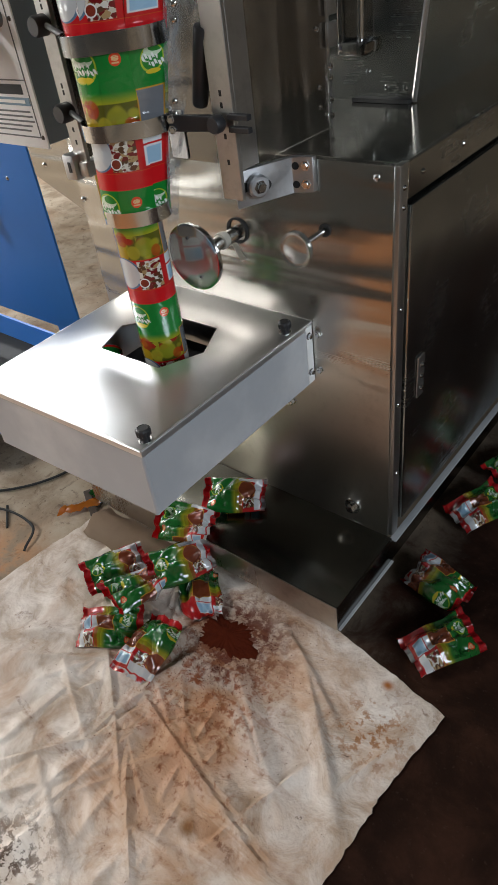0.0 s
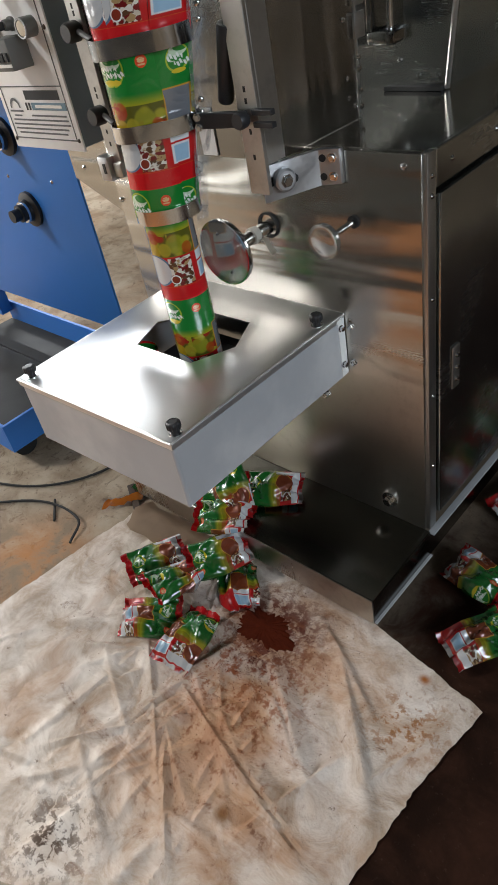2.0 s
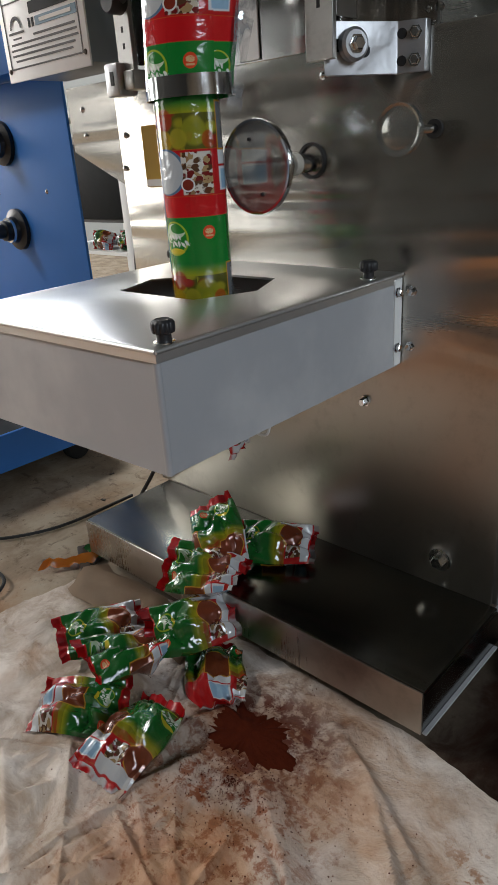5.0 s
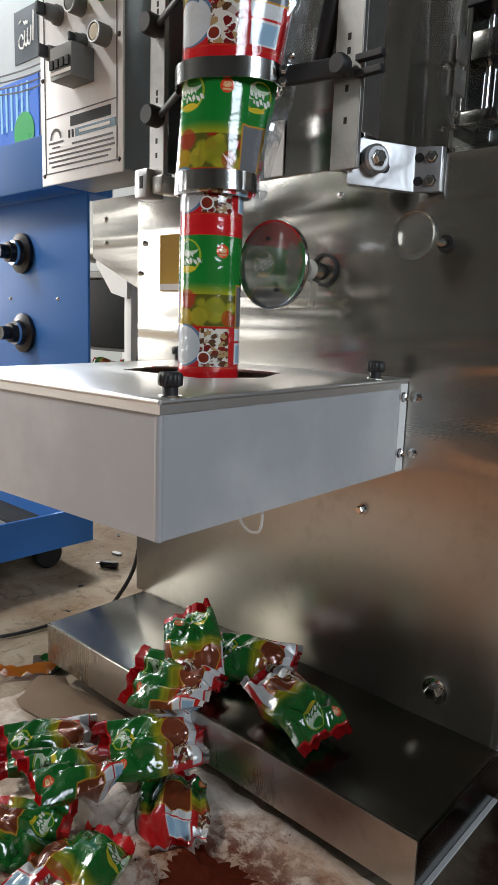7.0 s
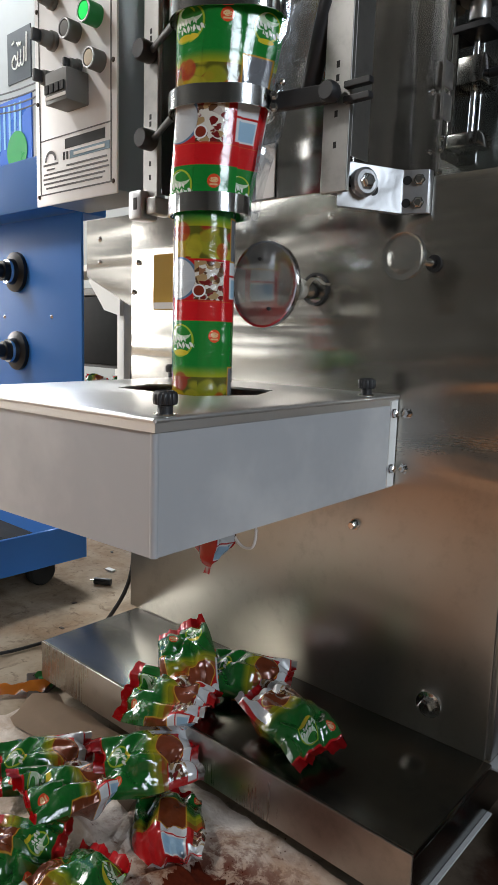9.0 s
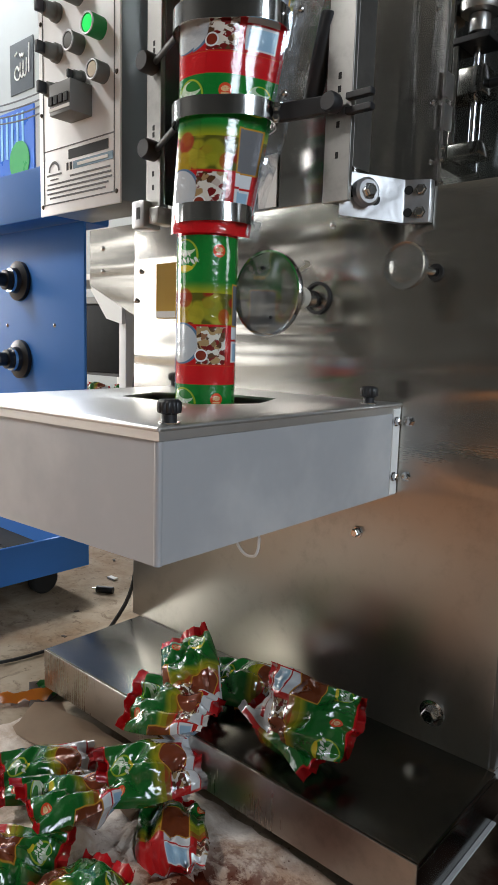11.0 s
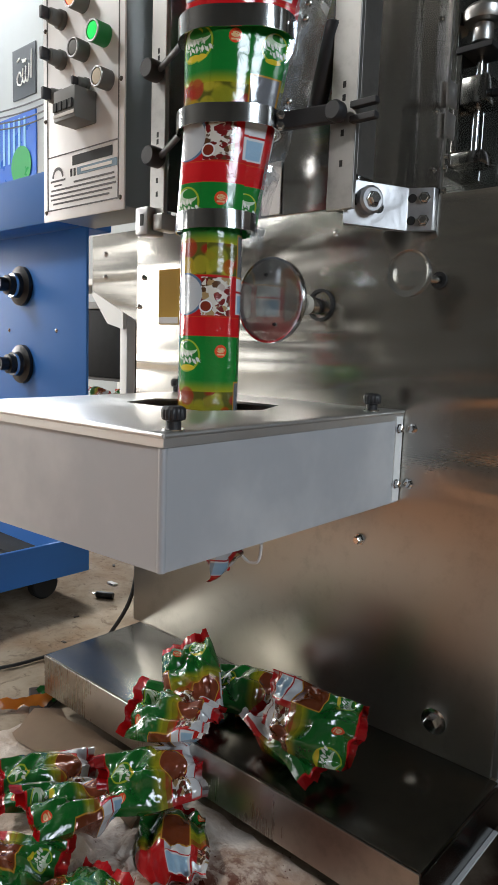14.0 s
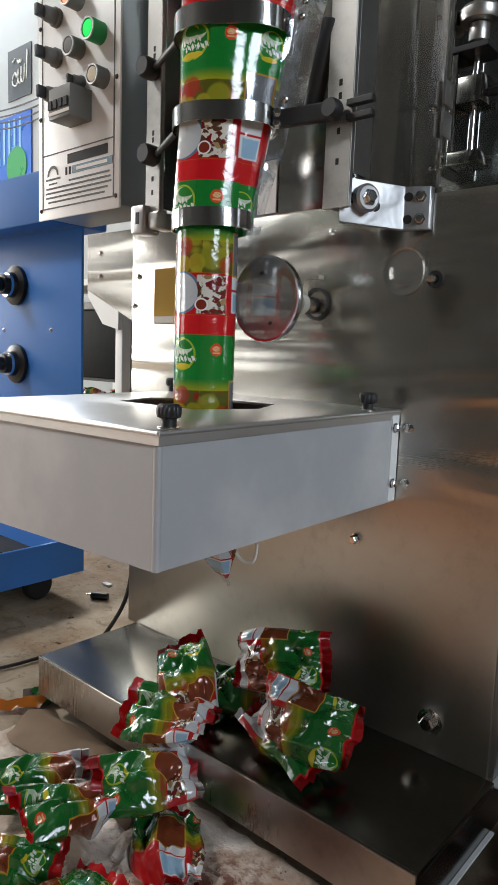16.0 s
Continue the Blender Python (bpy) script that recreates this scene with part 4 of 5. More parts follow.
forming_ring(0.6465, -0.0365, 0.046, 0.0385, 0.018, 1, "small polished metal band at the tube's neck")

arm = thing("ring_arm", (-0.06, -0.1, 0.745), "black slotted clamp arm between ring and upright", "clamp")
a0, a1 = C0 + RT * 0.067 + FR * 0.016 + Vector((0, 0, 0.744)), Vector((-0.030, -0.100, 0.744))
bm = bmesh.new()
d = (a1 - a0)
slab(0, d.length, -0.004, 0.004, -0.0085, 0.0085, 0.0015, bm)
bm.transform(Matrix.Translation(a0) @ d.to_track_quat("X", "Z").to_matrix().to_4x4())
part("arm_bar", bm, BLACK, arm)
part("thumb_wheel", lathe([(0, 0.014), (0.0080, 0.014), (0.0095, 0.011), (0.0095, 0.003), (0.008, 0)], (-0.034, -0.0985, 0.744), (0, -1, 0), 24), BLACK, arm, "", True)
for z in (0.737, 0.750):
    part("fork", slab(-0.024, 0.004, -0.098, -0.090, z - 0.003, z + 0.003, 0.0008), BLACK, arm)
for z in (0.738, 0.749):
    hex_bolt(C0 + RT * 0.0685 + FR * 0.022 + Vector((0, 0, z)), tuple(FR), 0.0035, 0.005, arm)
arm2 = thing("ring_arm", (-0.26, -0.12, 0.745), "black clamp knob and arm on the slotted upright", "clamp")
part("thumb_wheel", lathe([(0, 0.022), (0.010, 0.022), (0.012, 0.018), (0.012, 0.004), (0.009, 0)], (-0.296, -0.0945, 0.744), (0, -1, 0), 24), BLACK, arm2, "", True)
part("arm_bar", rod((-0.292, -0.100, 0.744), C0 - RT * 0.038 - FR * 0.02 + Vector((0, 0, 0.744)), 0.0035), BLACK, arm2, "", True)
arm3 = thing("ring_arm", (-0.26, -0.12, 0.842), "black clamp knob and arm on the slotted upright", "clamp")
part("thumb_wheel", lathe([(0, 0.022), (0.010, 0.022), (0.012, 0.018), (0.012, 0.004), (0.009, 0)], (-0.300, -0.0945, 0.842), (0, -1, 0), 24), BLACK, arm3, "", True)
part("arm_bar", rod((-0.297, -0.100, 0.842), C0 - RT * 0.037 - FR * 0.02 + Vector((0, 0, 0.835)), 0.0035), BLACK, arm3, "", True)
arm4 = thing("tension_arm", (-0.06, -0.09, 0.80), "dark slanting tension arm beside the film", "arm")
part("arm_bar", rod((-0.078, -0.080, 0.755), (-0.052, -0.085, 0.835), 0.009, 0.011, bevel=0.003), BLACK, arm4, "", True)

# clear guide sheet beside the film, slanting in towards the neck
guide = thing("clear_guide", C0 + RT * 0.06 + Vector((0, 0, 0.65)), "clear crumpled plastic guide sheet beside the film", "guide")
bm = bmesh.new()
grid = []
for i in range(15):
    z = 0.622 + 0.29 * i / 14
    row = []
    for k in range(6):
        e = 0.044 + 0.17 * (z - 0.645) + (0.012 + 0.085 * max(0.0, z - 0.645)) * k / 5
        wob = 0.004 * noise.noise((z * 34, k * 0.9, 3))
        row.append(bm.verts.new(C0 + RT * (e + wob) + FR * (0.014 - 0.020 * k / 5 + wob * 2) + Vector((0, 0, z))))
    grid.append(row)
for p, q in zip(grid, grid[1:]):
    for k in range(5):
        bm.faces.new((p[k], p[k + 1], q[k + 1], q[k]))
bmesh.ops.solidify(bm, geom=bm.faces[:], thickness=0.0006)
part("sheet", bm, CLEAR, guide, "", True)
for z in (0.752, 0.765, 0.842, 0.856):
    p = C0 + RT * (0.055 + 0.17 * (z - 0.645)) + FR * 0.012 + Vector((0, 0, z))
    part("bead", lathe([(0, 0.004), (0.003, 0.002), (0.0035, -0.001), (0, -0.003)], p, tuple(FR), 10), CHROME, guide, "", True)

# ---- control box ----
PX0, PX1, PZ0, PZ1, PY = -0.545, -0.360, 0.692, 1.02, -0.100
ctl = thing("control_box", (-0.45, -0.05, PZ0), "grey control box with a printed steel panel, lamps lit", "control box")
part("housing", slab(PX0 + 0.006, PX1 - 0.003, PY + 0.003, -0.015, PZ0 + 0.004, PZ1, 0.003), plain("housing_grey", (0.20, 0.23, 0.25), 0.35, 0.3, 10), ctl, "slate grey painted housing", True)
pan = part("panel", slab(PX0, PX1, PY, PY + 0.003, PZ0, PZ1, 0.0008), PANEL, ctl, "brushed panel with a printed border", True)
F = PY - 0.0006


def flat(name, x0, x1, z0, z1, material, parent=pan, label="", y=F):
    return part(name, slab(x0, x1, y, y + 0.0006, z0, z1), material, parent, label)


for x in (PX0 + 0.010, PX1 - 0.0125):
    flat("border_line", x, x + 0.0018, PZ0 + 0.014, PZ1, INK_GREY)
flat("border_line", PX0 + 0.0118, PX1 - 0.0125, PZ0 + 0.014, PZ0 + 0.0158, INK_GREY)
flat("border_line", PX0 + 0.0118, PX1 - 0.0125, 0.7785, 0.7800, INK_GREY)
# maker's name and address as plain bars
flat("name_bar", -0.473, -0.384, 0.7615, 0.774, INK)
flat("name_bar", -0.462, -0.374, 0.7475, 0.7575, INK_BLUE)
for x in (-0.478, -0.470):
    flat("stroke", x, x + 0.004, 0.7475, 0.7575, INK)
flat("name_bar", -0.452, -0.384, 0.7505, 0.7545, PAPER, y=F - 0.0006)
for i, (a, b) in enumerate(((-0.47, -0.38), (-0.525, -0.378), (-0.527, -0.376), (-0.526, -0.384), (-0.52, -0.39))):
    flat("address_bar", a, b, 0.7385 - 0.0062 * i, 0.7408 - 0.0062 * i, INK_GREY)
bm = bmesh.new()
for k in range(14):
    a0_, a1_ = math.pi * k / 14, math.pi * (k + 1) / 14
    vs = [bm.verts.new((-0.508 + r * math.cos(a), F - 0.0002, 0.750 + r * math.sin(a))) for a, r in ((a0_, 0.010), (a1_, 0.010), (a1_, 0.014), (a0_, 0.014))]
    bm.faces.new(vs)
slab(-0.526, -0.490, F - 0.0002, F + 0.0002, 0.7445, 0.7470, 0, bm)
slab(-0.518, -0.498, F - 0.0002, F + 0.0002, 0.7385, 0.7405, 0, bm)
part("emblem", bm, INK_GREY, pan, "grey arched emblem")
for x, z in ((PX0 + 0.007, 0.705), (PX1 - 0.007, 0.707), (PX0 + 0.006, 0.83), (PX1 - 0.007, 0.85), (PX0 + 0.006, 0.95), (PX1 - 0.007, 0.97)):
    part("screw", lathe([(0, 0.002), (0.002, 0.0018), (0.0032, 0)], (x, PY, z), (0, -1, 0), 10), WOOD, pan, "rusty screw", True)


def push_button(x, z, lens, label, r=0.0125, long=0.018, body=GREY):
    b = part("push_button", lathe([(r, 0), (r, long), (r * 0.92, long + 0.0015), (r * 0.80, long + 0.0015), (r * 0.80, 0)], (x, PY, z), (0, -1, 0), 24), body, ctl, label, True)
    part("ring", lathe([(r * 0.84, long + 0.0016), (r * 0.98, long + 0.0018), (r * 1.0, long - 0.002), (r * 0.995, long - 0.004)], (x, PY, z), (0, -1, 0), 24), BRACKET, b, "pale metal ring", True)
    part("lens", lathe([(r * 0.80, long - 0.001), (r * 0.7, long + 0.0012), (0, long + 0.002)], (x, PY, z), (0, -1, 0), 24), lens, b, "", True)


def selector(x, z, s=1.0):
    b = part("selector_switch", lathe([(0.0125 * s, 0), (0.0125 * s, 0.006 * s), (0.0105 * s, 0.008 * s), (0.0095 * s, 0.020 * s), (0.0075 * s, 0.022 * s), (0, 0.022 * s)], (x, PY, z), (0, -1, 0), 20), GREY, ctl, "dark rotary selector switch", True)
    part("handle", slab(x - 0.0035 * s, x + 0.0035 * s, PY - 0.034 * s, PY - 0.021 * s, z - 0.0075 * s, z + 0.0075 * s, 0.0015), BLACK, b, "", True)


push_button(-0.447, 0.962, LAMP_RED, "lit red signal lamp", 0.014, 0.020)
push_button(-0.400, 0.908, LAMP_GREEN, "lit green signal lamp", 0.0135, 0.020, plain("green_plastic", (0.01, 0.22, 0.05), 0.4))
push_button(-0.445, 0.900, GREY, "dark green push button", 0.0125, 0.018)
push_button(-0.393, 0.853, CREAM, "cream push button", 0.0125, 0.018)
for x, z in ((-0.497, 0.953), (-0.497, 0.902), (-0.494, 0.851)):
    selector(x, z)
selector(-0.440, 0.858, 0.7)
cnt = part("counter", slab(-0.466, -0.418, PY - 0.034, PY, 0.806, 0.845, 0.0015), GREY, ctl, "grey four-digit thumbwheel counter", True)
for i in range(4):
    part("thumb_wheel", slab(-0.4645 + 0.0115 * i, -0.4560 + 0.0115 * i, PY - 0.0365, PY - 0.0342, 0.818, 0.829, 0.0006), RUBBER, cnt)
part("scale_strip", slab(-0.465, -0.419, PY - 0.0350, PY - 0.0341, 0.811, 0.815), PAPER, cnt)

# ---- blue machine beside ----
blue = thing("blue_machine", (-1.0, 0.35, 0), "blue enamelled machine on castors beside the cabinet", "machine")
BXR, BY = -0.720, 0.095
part("side_panel", slab(-1.45, BXR, BY, BY + 0.006, 0.20, 0.735, 0.002), BLUE, blue, "blue panel with black bolts", True)
part("top_beam", slab(-1.45, BXR - 0.03, BY - 0.05, BY + 0.08, 0.737, 0.83, 0.004), BLUE, blue, "bright blue top beam", True)
for x, z in ((-0.945, 0.635), (-0.945, 0.475), (-1.25, 0.635), (-1.25, 0.475)):
    f = part("flange_bearing", lathe([(0.040, 0), (0.040, 0.008), (0.026, 0.012), (0.024, 0.020), (0, 0.020)], (x, BY, z), (0, -1, 0), 24), DARK_STEEL, blue, "", True)
    part("shaft_nut", lathe([(0.020, 0.021), (0.020, 0.036), (0.014, 0.037), (0.014, 0.055), (0, 0.055)], (x, BY, z), (0, -1, 0), 14), DARK_STEEL, f, "black nut on a shaft", True)
    part("washer", lathe([(0.024, 0.0205), (0.024, 0.026), (0.018, 0.026)], (x, BY, z), (0, -1, 0), 20), CHROME, f, "", True)
for x in (-0.82, -1.0):
    part("screw", lathe([(0, 0.003), (0.003, 0.002), (0.0045, 0)], (x, BY, 0.545), (0, -1, 0), 10), CHROME, blue, "", True)
# lower tray frame on castors
part("tray_side", slab(-0.788, -0.780, -0.25, 0.145, 0.055, 0.128, 0.001), BLUE, blue, "bright blue tray side")
part("tray_end", slab(-1.4, -0.788, 0.137, 0.145, 0.055, 0.128, 0.001), BLUE, blue)
part("tray_front", slab(-1.4, -0.788, -0.25, -0.242, 0.055, 0.128, 0.001), BLUE, blue)
part("tray_bottom", slab(-1.4, -0.789, -0.241, 0.136, 0.060, 0.066), RUBBER, blue, "black tray bottom")
part("cross_angle", slab(-1.4, -0.789, -0.03, 0.0, 0.120, 0.1275, 0.001), RUBBER, blue)
part("leg", slab(-0.82, -0.7895, 0.100, 0.136, 0.10, 0.20, 0.001), BLUE, blue)
part("leg", slab(-1.40, -1.37, 0.100, 0.136, 0.10, 0.20, 0.001), BLUE, blue)
for x, y in ((-0.835, 0.07), (-1.35, 0.07), (-0.835, -0.2), (-1.35, -0.2)):
    w = part("castor", lathe([(0, -0.012), (0.026, -0.012), (0.030, -0.008), (0.030, 0.008), (0.026, 0.012), (0, 0.012)], (x, y, 0.030), (1, 0, 0), 26), RUBBER, blue, "black castor wheel", True)

# black box and pale stand behind, low cable
g = Graph("black_case")
CASE = g.set(colour=g.mix(g.noise(30, 4), (0.006, 0.007, 0.008), (0.014, 0.015, 0.016)), rough=0.6, spec=0.12)
bb = thing("black_cabinet", (-1.85, 1.1, 0), "small black cabinet on the shelf of a pale stand", "cabinet")
part("case", slab(-2.15, -1.622, 0.90, 1.30, 0.400, 0.655, 0.006), CASE, bb, "", True)
part("trim", slab(-2.152, -1.620, 0.895, 1.30, 0.657, 0.685, 0.004), GREY, bb)
sp_ = thing("pale_stand", (-1.6, 0.9, 0), "pale painted steel stand behind the machine", "stand")
part("post", slab(-1.612, -1.572, 0.86, 0.90, 0.0, 0.72, 0.003), WHITE, sp_, "", True)
bm = upright([(-1.75, 0.74), (-1.75, 0.70), (-1.66, 0.60), (-1.57, 0.58), (-1.57, 0.74)], 0.84, 0.855)
part("gusset", bm, WHITE, sp_)
part("shelf", slab(-2.15, -1.57, 0.86, 1.2, 0.742, 0.765, 0.003), WHITE, sp_)
part("shelf", slab(-2.15, -1.613, 0.91, 1.3, 0.388, 0.3995, 0.001), BLACK, sp_, "thin black shelf")
part("shelf", slab(-2.15, -1.613, 0.86, 1.3, 0.280, 0.292, 0.001), WHITE, sp_)
for x, y in ((-2.15, 0.86), (-2.15, 1.26), (-1.612, 1.26)):
    part("post", slab(x, x + 0.04, y, y + 0.04, 0.0, 0.742, 0.003), WHITE, sp_, "", True)
cab_c = thing("power_cable", (-0.49, 0.05, 0), "thin black cable hanging behind the plate", "cable")
part("cable", tube_along(curve_points([(-0.475, 0.03, 0.60), (-0.490, 0.035, 0.50), (-0.505, 0.04, 0.40), (-0.50, 0.05, 0.25), (-0.52, 0.05, 0.10), (-0.56, 0.02, 0.004)]), 0.0035), RUBBER, cab_c, "", True)

# far wall: framed calligraphy, poster, wires
brd = thing("calligraphy_board", (-5.0, 2.48, 2.5), "small black board with white calligraphy on the wall", "picture")
part("board", slab(-5.22, -4.86, 2.488, 2.497, 2.55, 2.95, 0.002), BOARD, brd)
STROKES = (((-4.915, 2.90), (-4.92, 2.80), (-4.925, 2.68)), ((-4.955, 2.80), (-4.96, 2.70), (-4.985, 2.665), (-5.01, 2.70), (-5.005, 2.79)),
           ((-5.005, 2.70), (-5.03, 2.665), (-5.055, 2.70), (-5.05, 2.78)), ((-5.055, 2.70), (-5.08, 2.66), (-5.13, 2.67), (-5.14, 2.72), (-5.10, 2.76), (-5.075, 2.72)),
           ((-5.00, 2.845), (-5.015, 2.825), (-5.03, 2.845), (-5.045, 2.825), (-5.06, 2.85)), ((-5.10, 2.87), (-5.14, 2.85)))
for k, st_ in enumerate(STROKES):
    part("stroke", tube_along(curve_points([(x, 2.487, z) for x, z in st_], 6), 0.0075, 6), WHITE, brd, "", True)
pst = thing("wall_poster", (-5.1, 2.48, 1.95), "blue poster with a green shape on the wall", "poster")
part("sheet", slab(-5.75, -4.86, 2.485, 2.497, 1.86, 2.43), POSTER_BLUE, pst)
PALE = plain("poster_pale", (0.25, 0.5, 0.75), 0.4)
for k in range(9):
    part("pale_bar", slab(-5.72 + 0.085 * k, -5.69 + 0.085 * k, 2.480, 2.4845, 2.05, 2.40), PALE, pst)
part("green_shape", lathe([(0, 0.003), (0.16, 0.003), (0.16, 0)], (-5.08, 2.480, 2.01), (0, -1, 0), 24), POSTER_GREEN, pst)
for k in range(4):
    wr = thing("wall_wire", (-5.2, 2.47, 2.5), "dark wire strung along the wall", "wire", "wall wires")
    part("wire", tube_along(curve_points([(-6.9, 2.46, 2.62 - 0.03 * k), (-5.6, 2.44, 2.50 - 0.045 * k), (-4.6, 2.44, 2.46 - 0.05 * k), (-3.0, 2.46, 2.55)]), 0.006, 6), INK_GREY, wr, "", True)
# Out of view, added to go with the ceiling fill lamp.
tl = thing("ceiling_fill_batten", (-3.6, -2.8, 4.43), "unseen ceiling batten added to hold the fill lamp", "lamp")
part("batten", slab(-4.2, -3.0, -2.835, -2.765, 4.43, 4.50, 0.004), WHITE, tl)

# ---- sacking on the floor ----
OUT = [(-0.43, -0.185), (-0.27, -0.150), (-0.05, -0.150), (0.12, -0.150), (0.325, -0.190), (0.305, -0.34), (0.30, -0.50), (0.20, -0.66), (-0.03, -0.745), (-0.30, -0.83), (-0.52, -0.80), (-0.47, -0.50)]


def edge_at(s):
    """The sack's outline at s from 0 to 1 round it."""
    pts = [Vector((*p, 0)) for p in OUT]
    lens = [(b - a).length for a, b in zip(pts, pts[1:] + pts[:1])]
    d = s * sum(lens)
    for p, q, l in zip(pts, pts[1:] + pts[:1], lens):
        if d <= l:
            return p.lerp(q, d / l)
        d -= l
    return pts[0]


rnd = random.Random(11)
CREASES = []
for k in range(46):
    if k < 16:  # folds fanning out from the heap
        px, py, a = rnd.uniform(-0.16, 0.10), rnd.uniform(-0.40, -0.30), radians(rnd.uniform(-155, -35))
        length = rnd.uniform(0.15, 0.40)
    else:
        px, py, a = rnd.uniform(-0.45, 0.28), rnd.uniform(-0.75, -0.22), rnd.uniform(0, 6.283)
        length = rnd.uniform(0.08, 0.25)
    CREASES.append((px, py, math.cos(a), math.sin(a), length, rnd.uniform(0.004, 0.011), rnd.uniform(0.008, 0.030), rnd.choice((-1, 1))))
# the long straight folds
for x0, y0, x1, y1, tall in ((-0.061, -0.415, 0.292, -0.509, 0.012), (0.115, -0.235, 0.311, -0.427, 0.010), (0.032, -0.305, 0.244, -0.452, 0.011), (-0.012, -0.493, 0.138, -0.631, 0.012),
                             (-0.058, -0.401, -0.089, -0.550, 0.010), (-0.124, -0.426, -0.179, -0.532, 0.010), (-0.015, -0.393, 0.132, -0.460, 0.008), (-0.057, -0.516, -0.089, -0.661, 0.009),
                             (-0.221, -0.446, 0.003, -0.556, 0.009), (0.011, -0.514, 0.009, -0.653, 0.008), (0.149, -0.529, 0.250, -0.420, 0.008), (-0.329, -0.456, -0.217, -0.393, 0.010), (0.075, -0.349, 0.230, -0.442, 0.010), (0.104, -0.226, 0.297, -0.407, 0.012), (0.106, -0.448, 0.283, -0.495, 0.011), (-0.176, -0.385, 0.126, -0.616, 0.010), (-0.074, -0.510, -0.024, -0.376, 0.009)):
    length = math.hypot(x1 - x0, y1 - y0)
    CREASES.append((x0, y0, (x1 - x0) / length, (y1 - y0) / length, length, tall * 1.05, 0.026, -1 if len(CREASES) % 3 else 1))


def sack_height(x, y):
    """The sack's relief: sharp folds with one steep side, broad swells, small crumples."""
    h = 0.0
    wx, wy = x + 0.006 * noise.noise((x * 6, y * 6, 1.0)), y + 0.006 * noise.noise((x * 6, y * 6, 9.0))
    for px, py, cx_, cy_, length, tall, wide, side in CREASES:
        along = (wx - px) * cx_ + (wy - py) * cy_
        if -0.02 < along < length:
            off = ((wx - px) * -cy_ + (wy - py) * cx_) * side
            taper = min(1.0, (along + 0.02) / 0.05) * min(1.0, (length - along) / 0.08)
            h = max(h, tall * taper * (max(0.0, 1 + off / (wide * 0.42)) if off < 0 else max(0.0, 1 - off / wide)))
    return 0.004 + h + 0.009 * max(0.0, noise.noise((x * 5, y * 5, 2.0))) + 0.0065 * abs(noise.noise((x * 15, y * 15, 7.0))) + 0.0022 * abs(noise.noise((x * 34, y * 34, 3.0)))


bm = bmesh.new()
centre = Vector((-0.06, -0.44, 0))
NA, NR = 380, 150
rings = []
for j in range(NR + 1):
    f = j / NR
    ring = []
    for i in range(NA):
        e = edge_at(i / NA)
        e = e + (e - centre).normalized() * (0.006 * noise.noise((i * 0.21, 3.0, 0)) + 0.003 * noise.noise((i * 0.9, 1.0, 0)))
        p = centre.lerp(e, f)
        ring.append(bm.verts.new((p.x, p.y, max(0.0015, sack_height(p.x, p.y) * (1 if f < 0.9 else 1 - (f - 0.9) * 5)))))
        if j == 0:
            break
    rings.append(ring)
for p, q in zip(rings, rings[1:]):
    for i in range(NA):
        k = (i + 1) % NA
        bm.faces.new([p[0], q[i], q[k]] if len(p) == 1 else [p[i], q[i], q[k], p[k]])
sack = link("floor_sack", bm, SACK, None, "", True)
tagged(sack, "creased white woven sack spread on the floor, stained with red powder", "sack")
bm = bmesh.new()
rr = []
for j in range(9):
    f = j / 8
    ring = []
    for i in range(90 if j else 1):
        a = 2 * math.pi * i / 90
        r = f * (0.046 + 0.022 * noise.noise((math.cos(a) * 1.5, math.sin(a) * 1.5, 4)) + 0.014 * noise.noise((math.cos(a) * 5, math.sin(a) * 5, 2)) + 0.010 * noise.noise((math.cos(a) * 14, math.sin(a) * 14, 6)))
        x, y = -0.02 + 1.1 * r * math.cos(a), -0.262 + 0.8 * r * math.sin(a)
        ring.append(bm.verts.new((x, y, sack_height(x, y) + 0.006 * (1 - f ** 1.5) - 0.0012 * (f > 0.95) + 0.0012 * noise.noise((x * 120, y * 120, 0)))))
    rr.append(ring)
for p, q in zip(rr, rr[1:]):
    for i in range(90):
        k = (i + 1) % 90
        bm.faces.new([p[0], q[i], q[k]] if len(p) == 1 else [p[i], q[i], q[k], p[k]])
tagged(link("powder_heap", bm, POWDER, None, "", True), "thin heap of spilled red chilli powder", "powder", kind="stuff")
bm = bmesh.new()
rnd = random.Random(4)
for _ in range(900):
    a, r = rnd.uniform(0, 6.283), abs(rnd.gauss(0, 0.075))
    x, y = 0.005 + r * math.cos(a) * 1.1, -0.315 + r * math.sin(a) * 1.2
    s = rnd.uniform(0.0003, 0.0009)
    m = Matrix.Translation((x, y, sack_height(x, y) + s * 0.3)) @ Euler((rnd.random() * 3, rnd.random() * 3, rnd.random() * 3)).to_matrix().to_4x4() @ Matrix.Scale(s, 4)
    bmesh.ops.create_icosphere(bm, subdivisions=1, radius=1, matrix=m)
tagged(link("powder_crumbs", bm, POWDER), "scattered crumbs of red powder", "powder", kind="stuff")
